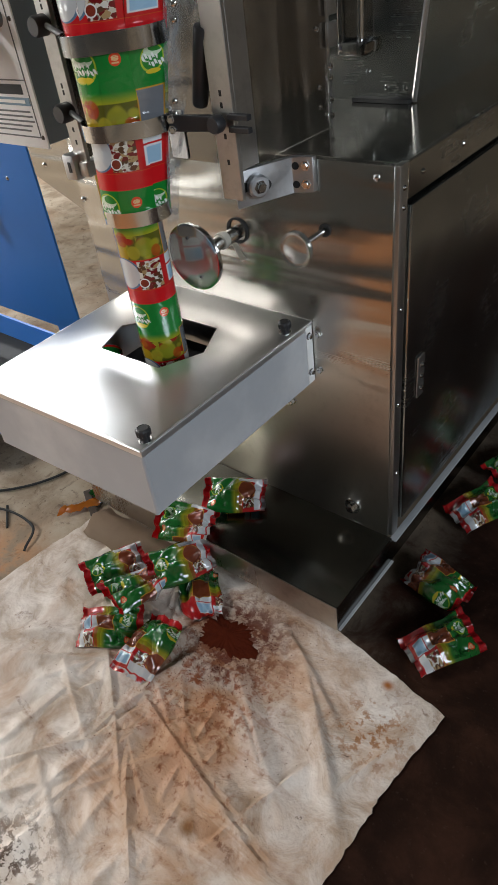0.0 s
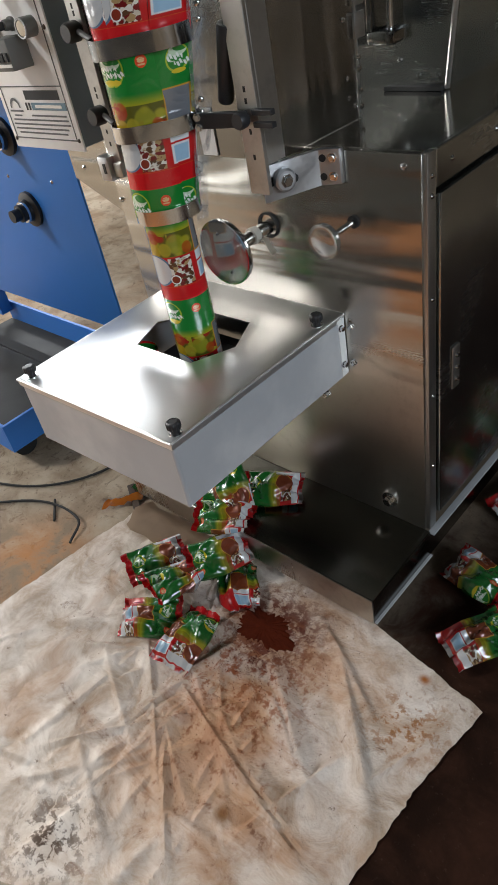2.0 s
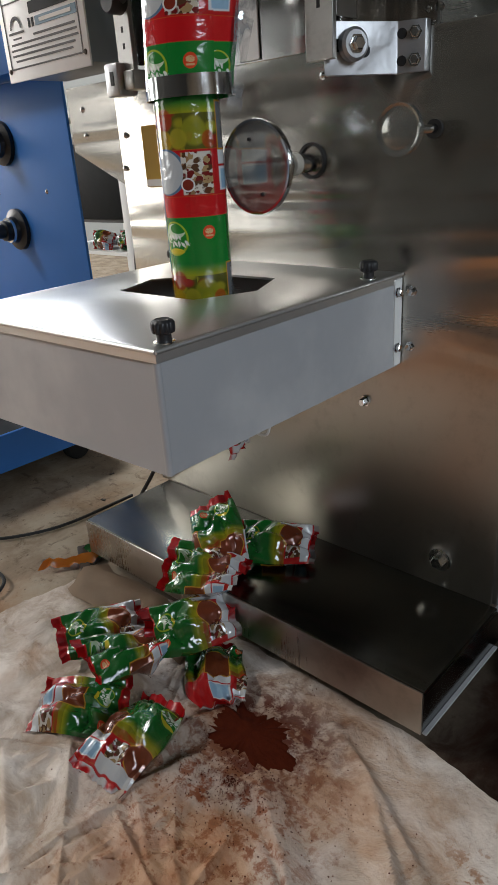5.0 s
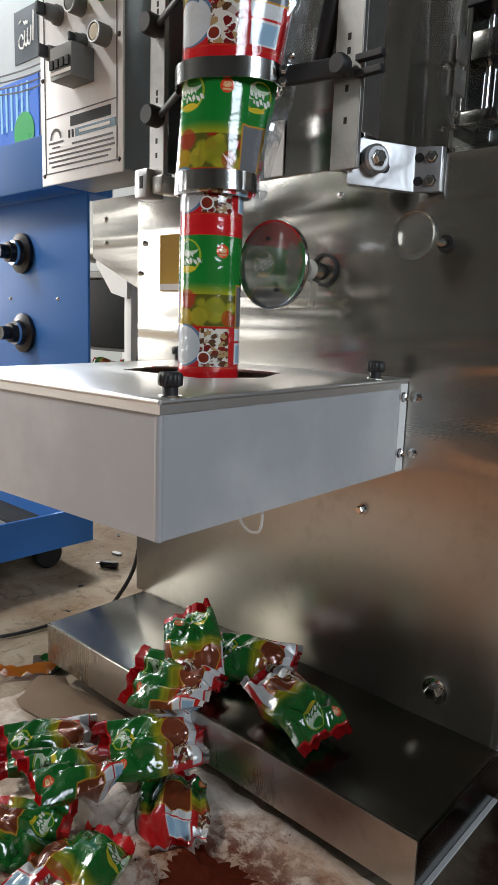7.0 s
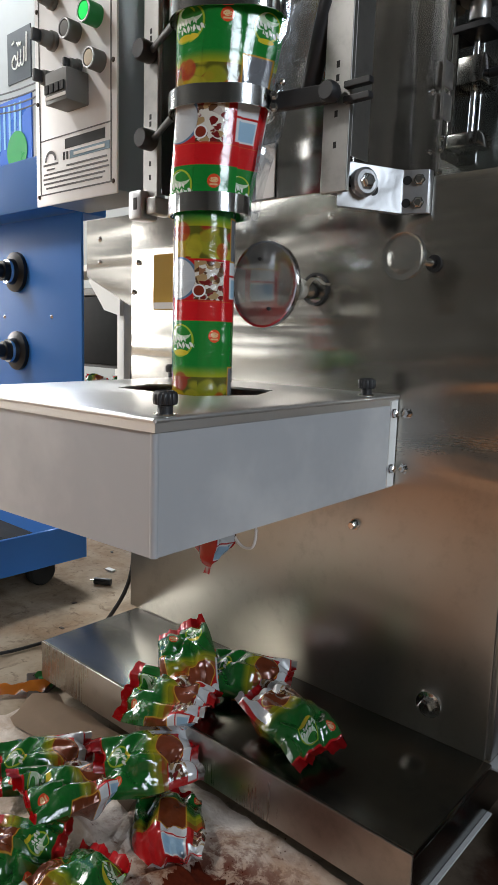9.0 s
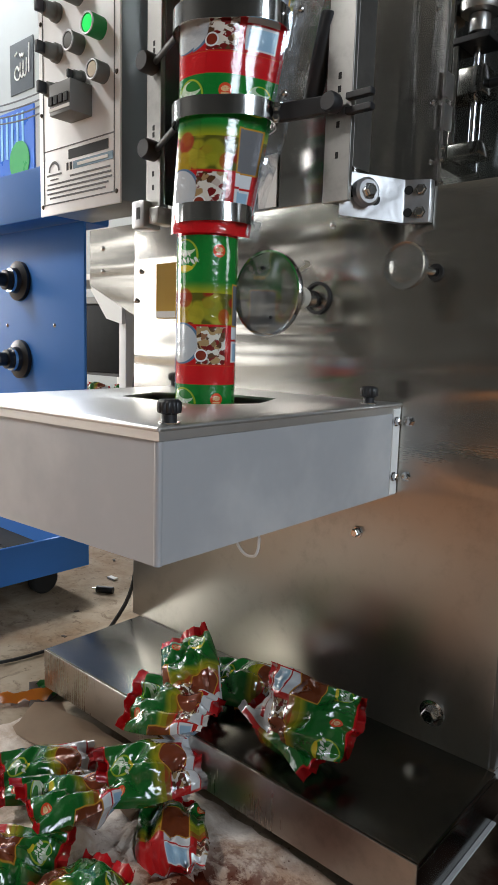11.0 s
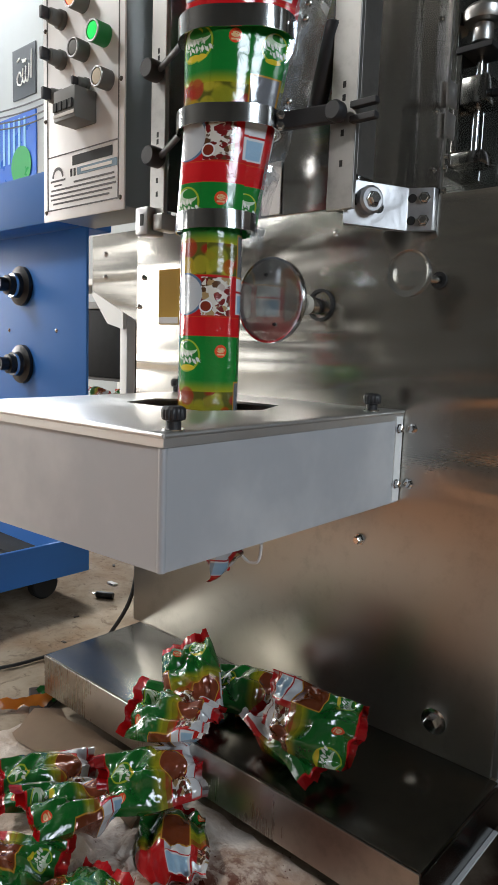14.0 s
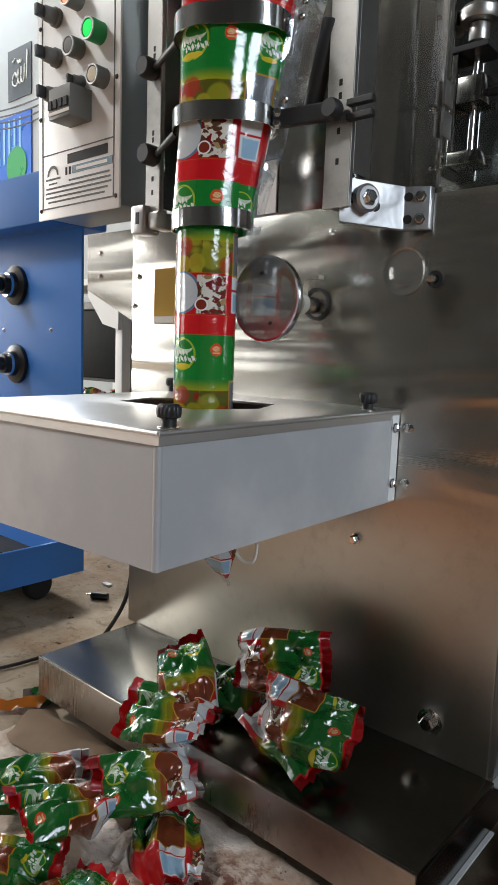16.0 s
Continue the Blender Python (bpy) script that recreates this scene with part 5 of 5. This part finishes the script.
# second dirty rag at the foot tray, orange wrapper, litter
bm = bmesh.new()
rows_ = []
for i in range(14):
    row = []
    for k in range(8):
        x, y = -0.41 + 0.25 * i / 13, -0.235 + 0.075 * k / 7 + 0.02 * noise.noise((i * 0.3, 0, 1))
        row.append(bm.verts.new((x, y, 0.012 + 0.018 * math.sin(k / 7 * 3.1) + 0.008 * noise.noise((i * 0.5, k * 0.5, 2)))))
    rows_.append(row)
for p, q in zip(rows_, rows_[1:]):
    for k in range(7):
        bm.faces.new((p[k], p[k + 1], q[k + 1], q[k]))
bmesh.ops.solidify(bm, geom=bm.faces[:], thickness=0.002)
tagged(link("rag", bm, plain("dirty_rag", (0.30, 0.21, 0.14), 0.8, 0.0, 40, 0.55, 0.5), None, "", True), "dirty folded rag by the foot tray", "rag")
bm = bmesh.new()
rows_ = []
for i in range(10):
    row = []
    for k in range(6):
        f = i / 9
        x, y = -0.445 - 0.05 * f, -0.165 - 0.07 * f + 0.03 * k / 5 + 0.006 * noise.noise((i, k, 1))
        row.append(bm.verts.new((x, y, 0.005 + 0.010 * math.sin(k / 5 * 3.1) + 0.010 * abs(noise.noise((i * 0.8, k * 0.9, 5))) + 0.003 * (i % 2))))
    rows_.append(row)
for p, q in zip(rows_, rows_[1:]):
    for k in range(5):
        bm.faces.new((p[k], p[k + 1], q[k + 1], q[k]))
bmesh.ops.solidify(bm, geom=bm.faces[:], thickness=0.001)
tagged(link("orange_wrapper", bm, plain("orange_film", (0.50, 0.16, 0.02), 0.2, 0.0, 40, 0.3), None, "", True), "crumpled orange plastic wrapper on the floor", "wrapper")
bm = bmesh.new()
slab(-0.008, 0.008, -0.055, 0.055, 0, 0.008, 0.002, bm)
ob = tagged(link("wood_stick", bm, WOOD), "dark stick lying by the foot tray", "stick")
ob.matrix_world = pose(-0.455, -0.175, 0.001, 0, 0, 60)
rows_ = []
bm = bmesh.new()
for i in range(9):
    rows_.append([bm.verts.new((-0.490 + 0.006 * i, -0.155 + 0.007 * k + 0.004 * noise.noise((i * 0.7, k, 2)), 0.010 + 0.012 * abs(noise.noise((i * 0.6, k * 0.8, 8))) + 0.003 * (i % 2))) for k in range(6)])
for p, q in zip(rows_, rows_[1:]):
    for k in range(5):
        bm.faces.new((p[k], p[k + 1], q[k + 1], q[k]))
bmesh.ops.solidify(bm, geom=bm.faces[:], thickness=0.0008)
tagged(link("film_scrap", bm, plain("green_film", (0.02, 0.16, 0.03), 0.2, 0.0, 60, 0.4), None, "", True), "crumpled scrap of green film on the floor", "scrap")
ob = tagged(link("wood_stick", slab(-0.006, 0.006, -0.04, 0.04, 0, 0.006, 0.002), WOOD), "dark stick lying by the foot tray", "stick")
ob.matrix_world = pose(-0.462, -0.13, 0.001, 0, 0, 20)
plug = thing("black_plug", (-0.744, 0.159, 0), "small black connector lying on the floor", "plug")
part("body", rod((-0.760, 0.150, 0.007), (-0.728, 0.168, 0.007), 0.007, bevel=0.001), BLACK, plug, "", True)
part("pin", rod((-0.768, 0.1455, 0.007), (-0.760, 0.150, 0.007), 0.002), CHROME, plug)
for k, (x, y, w) in enumerate(((-0.80, 0.22, 0.012), (-0.63, 0.24, 0.006), (-0.70, 0.06, 0.005), (-0.58, 0.05, 0.004), (-0.9, 0.3, 0.006), (-0.62, -0.02, 0.005))):
    ob = tagged(link("litter_scrap", slab(-w, w, -w * 0.5, w * 0.5, 0, w * 0.35, w * 0.1), WOOD if k % 3 else PAPER), "small scrap of litter on the dusty floor", "litter", "floor litter")
    ob.matrix_world = pose(x, y, 0.0005, 0, 0, 37 * k)
for k, knots in enumerate((((-0.9, -0.35, 0.004), (-0.70, -0.27, 0.006), (-0.60, -0.15, 0.005), (-0.58, 0.02, 0.006)), ((-0.85, -0.45, 0.004), (-0.66, -0.30, 0.006), (-0.52, -0.28, 0.012), (-0.48, -0.33, 0.004)), ((-0.62, -0.27, 0.004), (-0.565, -0.31, 0.004)))):
    cb = thing("floor_wire", knots[0], "thin dark wire lying on the dusty floor", "wire", "floor wires")
    part("wire", tube_along(curve_points(knots), 0.0028, 6), RUBBER, cb, "", True)
lp = thing("wire_loop", (-0.085, -0.12, 0.34), "loop of white wire hanging under the box", "wire")
part("loop", tube_along(curve_points([(-0.128, -0.12, 0.362), (-0.130, -0.12, 0.315), (-0.121, -0.12, 0.296), (-0.106, -0.12, 0.290), (-0.094, -0.12, 0.302), (-0.094, -0.12, 0.362)]), 0.0016, 8), WHITE, lp, "", True)

# ---- pouches ----
PITCH = 0.150


def pouch(seed, length=0.118, width=0.080, fat=0.044, u0=0.28):
    """A filled pillow pouch: length along x, lying on its back, its seals crimped and toothed."""
    r = random.Random(seed)
    t = thing("spice_pouch", (0, 0, 0), "glossy green and red printed spice pouch with crimped red ends", "pouch", "spice pouches")
    NX, NY = 36, 26
    lines = [(r.uniform(-0.9, 0.9), r.uniform(-0.9, 0.9), r.uniform(0, 3.1416), r.uniform(0.10, 0.24), r.uniform(0.0020, 0.0048)) for _ in range(13)]
    half = length / 2
    gather = (r.uniform(0.08, 0.20), r.uniform(0.12, 0.30))
    sag, twist = r.uniform(-0.010, 0.003), radians(r.uniform(-16, 16))
    fin = 0.011

    def surf(i, k, side):
        f, s = i / NX, k / NY * 2 - 1
        x = -half + fin + (length - 2 * fin) * f
        e = abs(2 * f - 1)
        puff = fat / 2 * (1 - e ** 2.6) ** 0.62 * max(0.0, 1 - abs(s) ** 2.4) ** 0.6
        w = width / 2 * (1 - 0.10 * (1 - e ** 2))
        cr = noise.noise((x * 26 + seed * 7, s * 2.2, side * 3 + seed)) * 0.0055 - 0.0055 * abs(noise.noise((x * 30, s * 1.8 + seed, side * 5))) + noise.noise((x * 70, s * 5, seed + side)) * 0.0010
        for cx_, cs, a, wide, deep in lines:  # sharp dents in the film
            d = abs((2 * f - 1 - cx_) * math.cos(a) + (s - cs) * math.sin(a))
            near = abs(-(2 * f - 1 - cx_) * math.sin(a) + (s - cs) * math.cos(a))
            cr -= deep * max(0.0, 1 - d / wide) * max(0.0, 1 - near / 0.9)
        # pleats running in from the seals, and a limp body: bent, twisted, drawn in at the ends
        pleat = (0.0030 * math.sin(s * 8 + seed) + 0.0022 * math.sin(s * 15 + 2.3 * seed)) * e ** 1.6
        fade = max(0.0, 1 - abs(s) ** 6) * (1 - e ** 8)
        z = side * puff + (cr * 1.6) * fade + pleat * (e > 0.1)
        y = s * w * (1 - gather[f > 0.5] * e ** 2) + 0.004 * noise.noise((x * 20, s, seed + 2)) * (1 - e ** 6)
        q = 2 * f - 1
        z += sag * q * q + 0.004 * noise.noise((x * 14, s * 0.8, seed + 11))
        tw = twist * q
        y, z = y * math.cos(tw) - z * math.sin(tw), y * math.sin(tw) + z * math.cos(tw)
        return Vector((x + 0.004 * noise.noise((s * 2, seed, f * 3)), y + 0.004 * q * q * math.sin(seed), z))

    bm = bmesh.new()
    uvl = bm.loops.layers.uv.new("film")
    for side, shift in ((1, 0.0), (-1, 0.5)):
        g = [[bm.verts.new(surf(i, k, side)) for k in range(NY + 1)] for i in range(NX + 1)]
        for i in range(NX):
            for k in range(NY):
                idx = [(i, k), (i + 1, k), (i + 1, k + 1), (i, k + 1)]
                f = bm.faces.new([g[a][b] for a, b in (idx if side > 0 else idx[::-1])])
                for lo, (a, b) in zip(f.loops, idx if side > 0 else idx[::-1]):
                    across = b / NY if side > 0 else 1 - b / NY
                    lo[uvl].uv = (u0 + shift + 0.5 * (1 - across), 0.95 - 0.9 * a / NX)
    bmesh.ops.remove_doubles(bm, verts=bm.verts, dist=0.0012)
    link("pouch", bm, POUCH, t, "", True)
    for end in (-1, 1):
        bm = bmesh.new()
        a, b = [], []
        bend = r.uniform(-0.7, 0.9)
        tall = fin if end < 0 else fin * 0.75
        NS = 28
        for k in range(NS + 1):
            s = k / NS * 2 - 1
            i = 0 if end < 0 else NX
            p = (surf(i, k * NY / NS, 1) + surf(i, k * NY / NS, -1)) / 2
            tooth = 0.0009 * (k % 2)
            curl = bend + 0.5 * math.sin(s * 2.2 + seed)
            q = p + Vector((end * (tall - tooth) * math.cos(curl), 0.0015 * math.sin(s * 5 + seed), tall * math.sin(curl)))
            a.append(bm.verts.new(p)), b.append(bm.verts.new(q))
        for k in range(NS):
            bm.faces.new((a[k], a[k + 1], b[k + 1], b[k]))
        bmesh.ops.solidify(bm, geom=bm.faces[:], thickness=0.0007)
        if end < 0:
            link("end_seal", bm, SEAL, t, "crimped red end seal", True)
        else:
            link("end_seal", bm, PALE_SEAL, t, "crimped clear and red end seal", True)
    return t


# each: place, turn, pattern; the first of each pattern is built, the rest are copies
kinds = {}


def rest(a, b, face=(0, 0, 1)):
    """The pose of a pouch whose green end is at a and whose label end is at b, its front turned to face."""
    a, b = Vector(a), Vector(b)
    x = (b - a).normalized()
    z = Vector(face)
    z = (z - x * z.dot(x)).normalized()
    m = Matrix((x, z.cross(x), z)).transposed().to_4x4()
    return Matrix.Translation((a + b) / 2) @ m


def lay(kind, m, label=""):
    """Lay a pouch of one of six patterns."""
    if kind not in kinds:
        kinds[kind] = pouch(kind + 1, u0=(0.17, 0.55, 0.22, 0.50, 0.35, 0.26)[kind], fat=(0.040, 0.030, 0.036, 0.040, 0.046, 0.038)[kind])
        kinds[kind].matrix_basis = m
        ob = kinds[kind]
    else:
        ob = copy_thing(kinds[kind], m)
    return tagged(ob, label)


lay(3, rest((-0.137, -0.335, 0.028), (-0.236, -0.397, 0.026), (0.1, -0.2, 1)), "spice pouch with a white label lying on the sack")
lay(0, rest((-0.282, -0.322, 0.040), (-0.240, -0.228, 0.034), (0.25, -0.2, 1)))
lay(2, rest((-0.196, -0.345, 0.064), (-0.168, -0.240, 0.048), (-0.05, -0.2, 1)), "spice pouch tilted on others with a red seal uppermost")
lay(0, rest((-0.183, -0.270, 0.062), (-0.116, -0.166, 0.066), (0.35, -0.35, 1)), "spice pouch showing its brown clear window on the heap")
lay(4, rest((-0.106, -0.303, 0.034), (-0.090, -0.407, 0.026), (0.1, -0.1, 1)), "plump yellow-green spice pouch lying on the sack")
lay(1, rest((-0.150, -0.188, 0.022), (-0.070, -0.262, 0.016), (0.15, -0.15, 1)), "dark red spice pouch with a white and blue label")
lay(2, rest((-0.233, -0.183, 0.098), (-0.121, -0.150, 0.108), (0.1, -0.45, 1)), "spice pouch lying across the edge of the foot tray")
lay(0, rest((-0.186, -0.100, 0.112), (-0.090, -0.046, 0.112), (0.2, -0.25, 1)), "spice pouch on the foot tray with a white end")
# heap in the dark beside the cabinet
DARK = "spice pouch on the dark floor beside the cabinet"
lay(3, rest((0.300, -0.055, 0.030), (0.248, -0.138, 0.026), (0, -0.1, 1)), DARK)
lay(4, rest((0.262, -0.010, 0.034), (0.170, 0.012, 0.030), (0.2, -0.3, 1)), DARK)
lay(3, rest((0.225, 0.250, 0.030), (0.182, 0.160, 0.028), (0.1, -0.2, 1)), DARK)
lay(0, rest((0.190, 0.300, 0.028), (0.230, 0.395, 0.030), (-0.2, -0.2, 1)), DARK)
lay(3, rest((0.285, 0.400, 0.030), (0.200, 0.455, 0.040), (0.2, -0.3, 1)), DARK)
# two on the stand behind
lay(4, rest((-1.86, 0.90, 0.330), (-1.76, 0.905, 0.326), (0.1, -1, 0.4)), "yellow-green spice pouch on the shelf of a stand")
lay(2, rest((-1.66, 0.90, 0.326), (-1.745, 0.94, 0.330), (0.1, -1, 0.5)), "yellow-green spice pouch on the shelf of a stand")

# ---- the film ----
ZR, ZN, Q = 0.541, 0.645, PITCH / 4
film = thing("printed_film", (C0.x, C0.y, 0.46), "printed plastic film drawn down as a tube into the box", "film")
WEB_TOP = 1.03


def web_pose(z, slope, dy=0.0, z_ref=0.0):
    """Where a short piece of film sits when its middle is z high: down the tower, from over the top roller."""
    if z <= WEB_TOP:
        p = RT * (slope * (z - z_ref)) + FR * dy
        return Matrix.Translation((p.x, p.y, z - 0.46))
    bend = 0.05
    far = z - WEB_TOP
    p = RT * (slope * (WEB_TOP - z_ref)) + FR * dy
    a = min(far / bend, math.pi / 2)
    y, h = bend * (1 - math.cos(a)), bend * math.sin(a)
    y += max(0.0, far - bend * math.pi / 2)
    return Matrix.Translation((p.x, p.y + y, WEB_TOP - 0.46 + h)) @ pose(0, 0, 0, -math.degrees(a))


def film_piece(name, outline, z0, lean=0.0):
    """A rigid piece of film a quarter pouch long. outline: (across, forward, u) points; z0: its lower edge's height at rest at the start."""
    bm = bmesh.new()
    uvl = bm.loops.layers.uv.new("film")
    H = 4
    g = [[bm.verts.new(RT * (x + lean * Q * (j / H - 0.5)) + FR * y + Vector((0, 0, Q * (j / H - 0.5)))) for x, y, u in outline] for j in range(H + 1)]
    for j in range(H):
        for i in range(len(outline) - 1):
            f = bm.faces.new((g[j][i], g[j][i + 1], g[j + 1][i + 1], g[j + 1][i]))
            for lo, (a, b) in zip(f.loops, ((j, i), (j, i + 1), (j + 1, i + 1), (j + 1, i))):
                lo[uvl].uv = (outline[b][2], 10 + (z0 + Q * a / H - ZR) / PITCH)
    me = bpy.data.meshes.new(name)
    bm.to_mesh(me)
    bm.free()
    me.materials.append(FILM)
    me.polygons.foreach_set("use_smooth", [True] * len(me.polygons))
    ob = new(name, me)
    ob.parent = film
    return ob


TUBE = []
for i in range(49):
    a = 2 * math.pi * i / 48
    TUBE.append((TUBE_R * math.sin(a), TUBE_R * math.cos(a), 0.5 + i / 48))
# left, middle and right ribbon of the open web above the neck: outline, slope of its way, forward offset
def arc(u0, u1, r, mid=0.53):
    """A bowed ribbon in plan, from u0 to u1."""
    out = []
    for k in range(10):
        u = u0 + (u1 - u0) * k / 9
        a = (u - mid) * 0.2 / r
        out.append((0.001 + r * math.sin(a), 0.037 - r + r * math.cos(a), u))
    return out


def side_arc(u0, u1):
    out = []
    for k in range(10):
        f = k / 9
        out.append((0.006 + 0.041 * f, 0.0305 - 0.024 * f ** 1.6, u0 + (u1 - u0) * f))
    return out


WEBS = (("web_ribbon", arc(0.325, 0.49, 0.044), 0.065, -0.0004), ("web_ribbon", arc(0.48, 0.70, 0.050), 0.065, 0.0), ("web_ribbon", side_arc(0.66, 0.885), 0.17, 0.0))
# what the film moves at: whole pouches drawn by then
DRAWS = ((2.05, 3.27), (6.30, 7.50), (10.55, 11.75), (14.80, 15.98))
STEPS = [(0.0, 0.0)]
for n_, (a, b) in enumerate(DRAWS):
    STEPS += [(a + (b - a) * k / 8, n_ + k / 8) for k in range(9)]
STEPS.append((16.0, 4.0))
PIECES = []
for s in range(-3, 30):
    PIECES.append((film_piece("film_tube_length", TUBE, 0.46 + s * Q), "tube", 0.46 + (s + 0.5) * Q, None, s))
for name, outline, slope, dy in WEBS:
    for s in range(0, 26):
        mid = sum(x for x, y, u in outline) / len(outline)
        PIECES.append((film_piece(name, outline, ZN + s * Q, slope), "web", ZN + (s + 0.5) * Q, (slope, dy, mid, -0.016 * WEBS.index((name, outline, slope, dy)) - 0.028), s))

# pouches that are cut off and drop one by one
drops = [lay(k, Matrix(), label) for k, label in ((5, "spice pouch dropped on the foot tray"), (0, "spice pouch dropped on the foot tray beside the others"), (4, "spice pouch dropped on top of another one"), (5, "spice pouch dropped against the steel plate"), (2, "spice pouch hanging in the sealing box"))]


def motions():
    # film: every length goes down a pouch a draw, through the neck and into the box
    for ob, sort, z, web, s in PIECES:
        rows = []
        for t, drawn in STEPS:
            h = z - drawn * PITCH
            if sort == "tube":
                if h > 0.395:
                    m = web_pose(h, 0.0)
                else:
                    m = pose(-0.08 - 0.002 * s, -0.06, 0.425 - 0.46)
            elif h > ZN - 0.001:
                m = web_pose(h, web[0], web[1], ZN)
            else:
                p = RT * -web[2] + FR * web[3]
                m = Matrix.Translation((p.x, p.y, max(h, 0.42) - 0.46))
            rows.append((t, m))
        walk(ob, rows)
    # tape on the shaft: two hundred degrees a draw
    walk(tape, [(t, pose(-0.116, -0.034, 0.572, 0, 30 - 200 * drawn, 0)) for t, drawn in STEPS])
    # pouches: born in the box, hang from the jaws, fall, settle
    HANG = pose(-0.116, -0.148, 0.334, 0, 90, 30)
    LYING = pose(-0.22, -0.22, 0.395, 0, 0, 20)
    ends = (rest((-0.226, -0.104, 0.158), (-0.152, -0.148, 0.098), (0.45, -0.70, 0.55)),
            rest((0.014, -0.128, 0.108), (-0.088, -0.108, 0.128), (0.25, -0.12, 1)),
            rest((0.034, -0.116, 0.142), (-0.066, -0.140, 0.148), (0.35, -0.75, 0.6)),
            rest((-0.040, -0.068, 0.182), (-0.126, -0.104, 0.166), (0.35, -0.85, 0.4)))
    upright_one = pose(-0.136, -0.105, 0.172, 0, 84, 10)
    leaning = pose(-0.130, -0.108, 0.172, 0, 79, 5)

    def way(start, end, times, sink):
        """Rows from start to end: t, share of the way, with the height falling first."""
        rows = []
        for t, f in times:
            m = start.lerp(end, f)
            z = start.translation.z + (end.translation.z - start.translation.z) * min(1.0, f * sink)
            m.translation.z = max(z, end.translation.z)
            rows.append((t, m))
        return tuple(rows)

    falls = ((None, 0.0, 1.40, way(HANG, ends[0], ((1.47, 0.25), (1.55, 0.6), (1.65, 1.0)), 1.3)),
             (2.05, 3.27, 5.50, ((5.60, pose(-0.150, -0.130, 0.25, 0, 88, 30)), (5.72, upright_one), (6.05, leaning), *way(leaning, ends[1], ((6.14, 0.3), (6.23, 0.65), (6.32, 1.0)), 1.0))),
             (6.30, 7.50, 9.80, way(HANG, ends[2], ((9.90, 0.25), (10.0, 0.5), (10.1, 0.75), (10.2, 1.0)), 1.2)),
             (10.55, 11.75, 14.05, ((14.10, pose(-0.135, -0.140, 0.335, 0, 90, 30)), *way(pose(-0.130, -0.120, 0.235, 0, 84, 20), ends[3], ((14.20, 0.0), (14.28, 0.35), (14.36, 0.7), (14.44, 1.0)), 1.2))),
             (14.80, 15.98, None, ()))
    for ob, (born, ready, cut, way) in zip(drops, falls):
        rows = [(0.0, HANG if born is None else LYING)]
        if born is not None:
            rows += [(born, LYING), ((born + ready) / 2, pose(-0.17, -0.18, 0.372, 0, 45, 25)), (ready, HANG)]
        if cut:
            rows += [(cut, HANG), *way, (16.0, way[-1][1])]
        else:
            rows.append((16.0, HANG))
        walk(ob, rows)


motions()
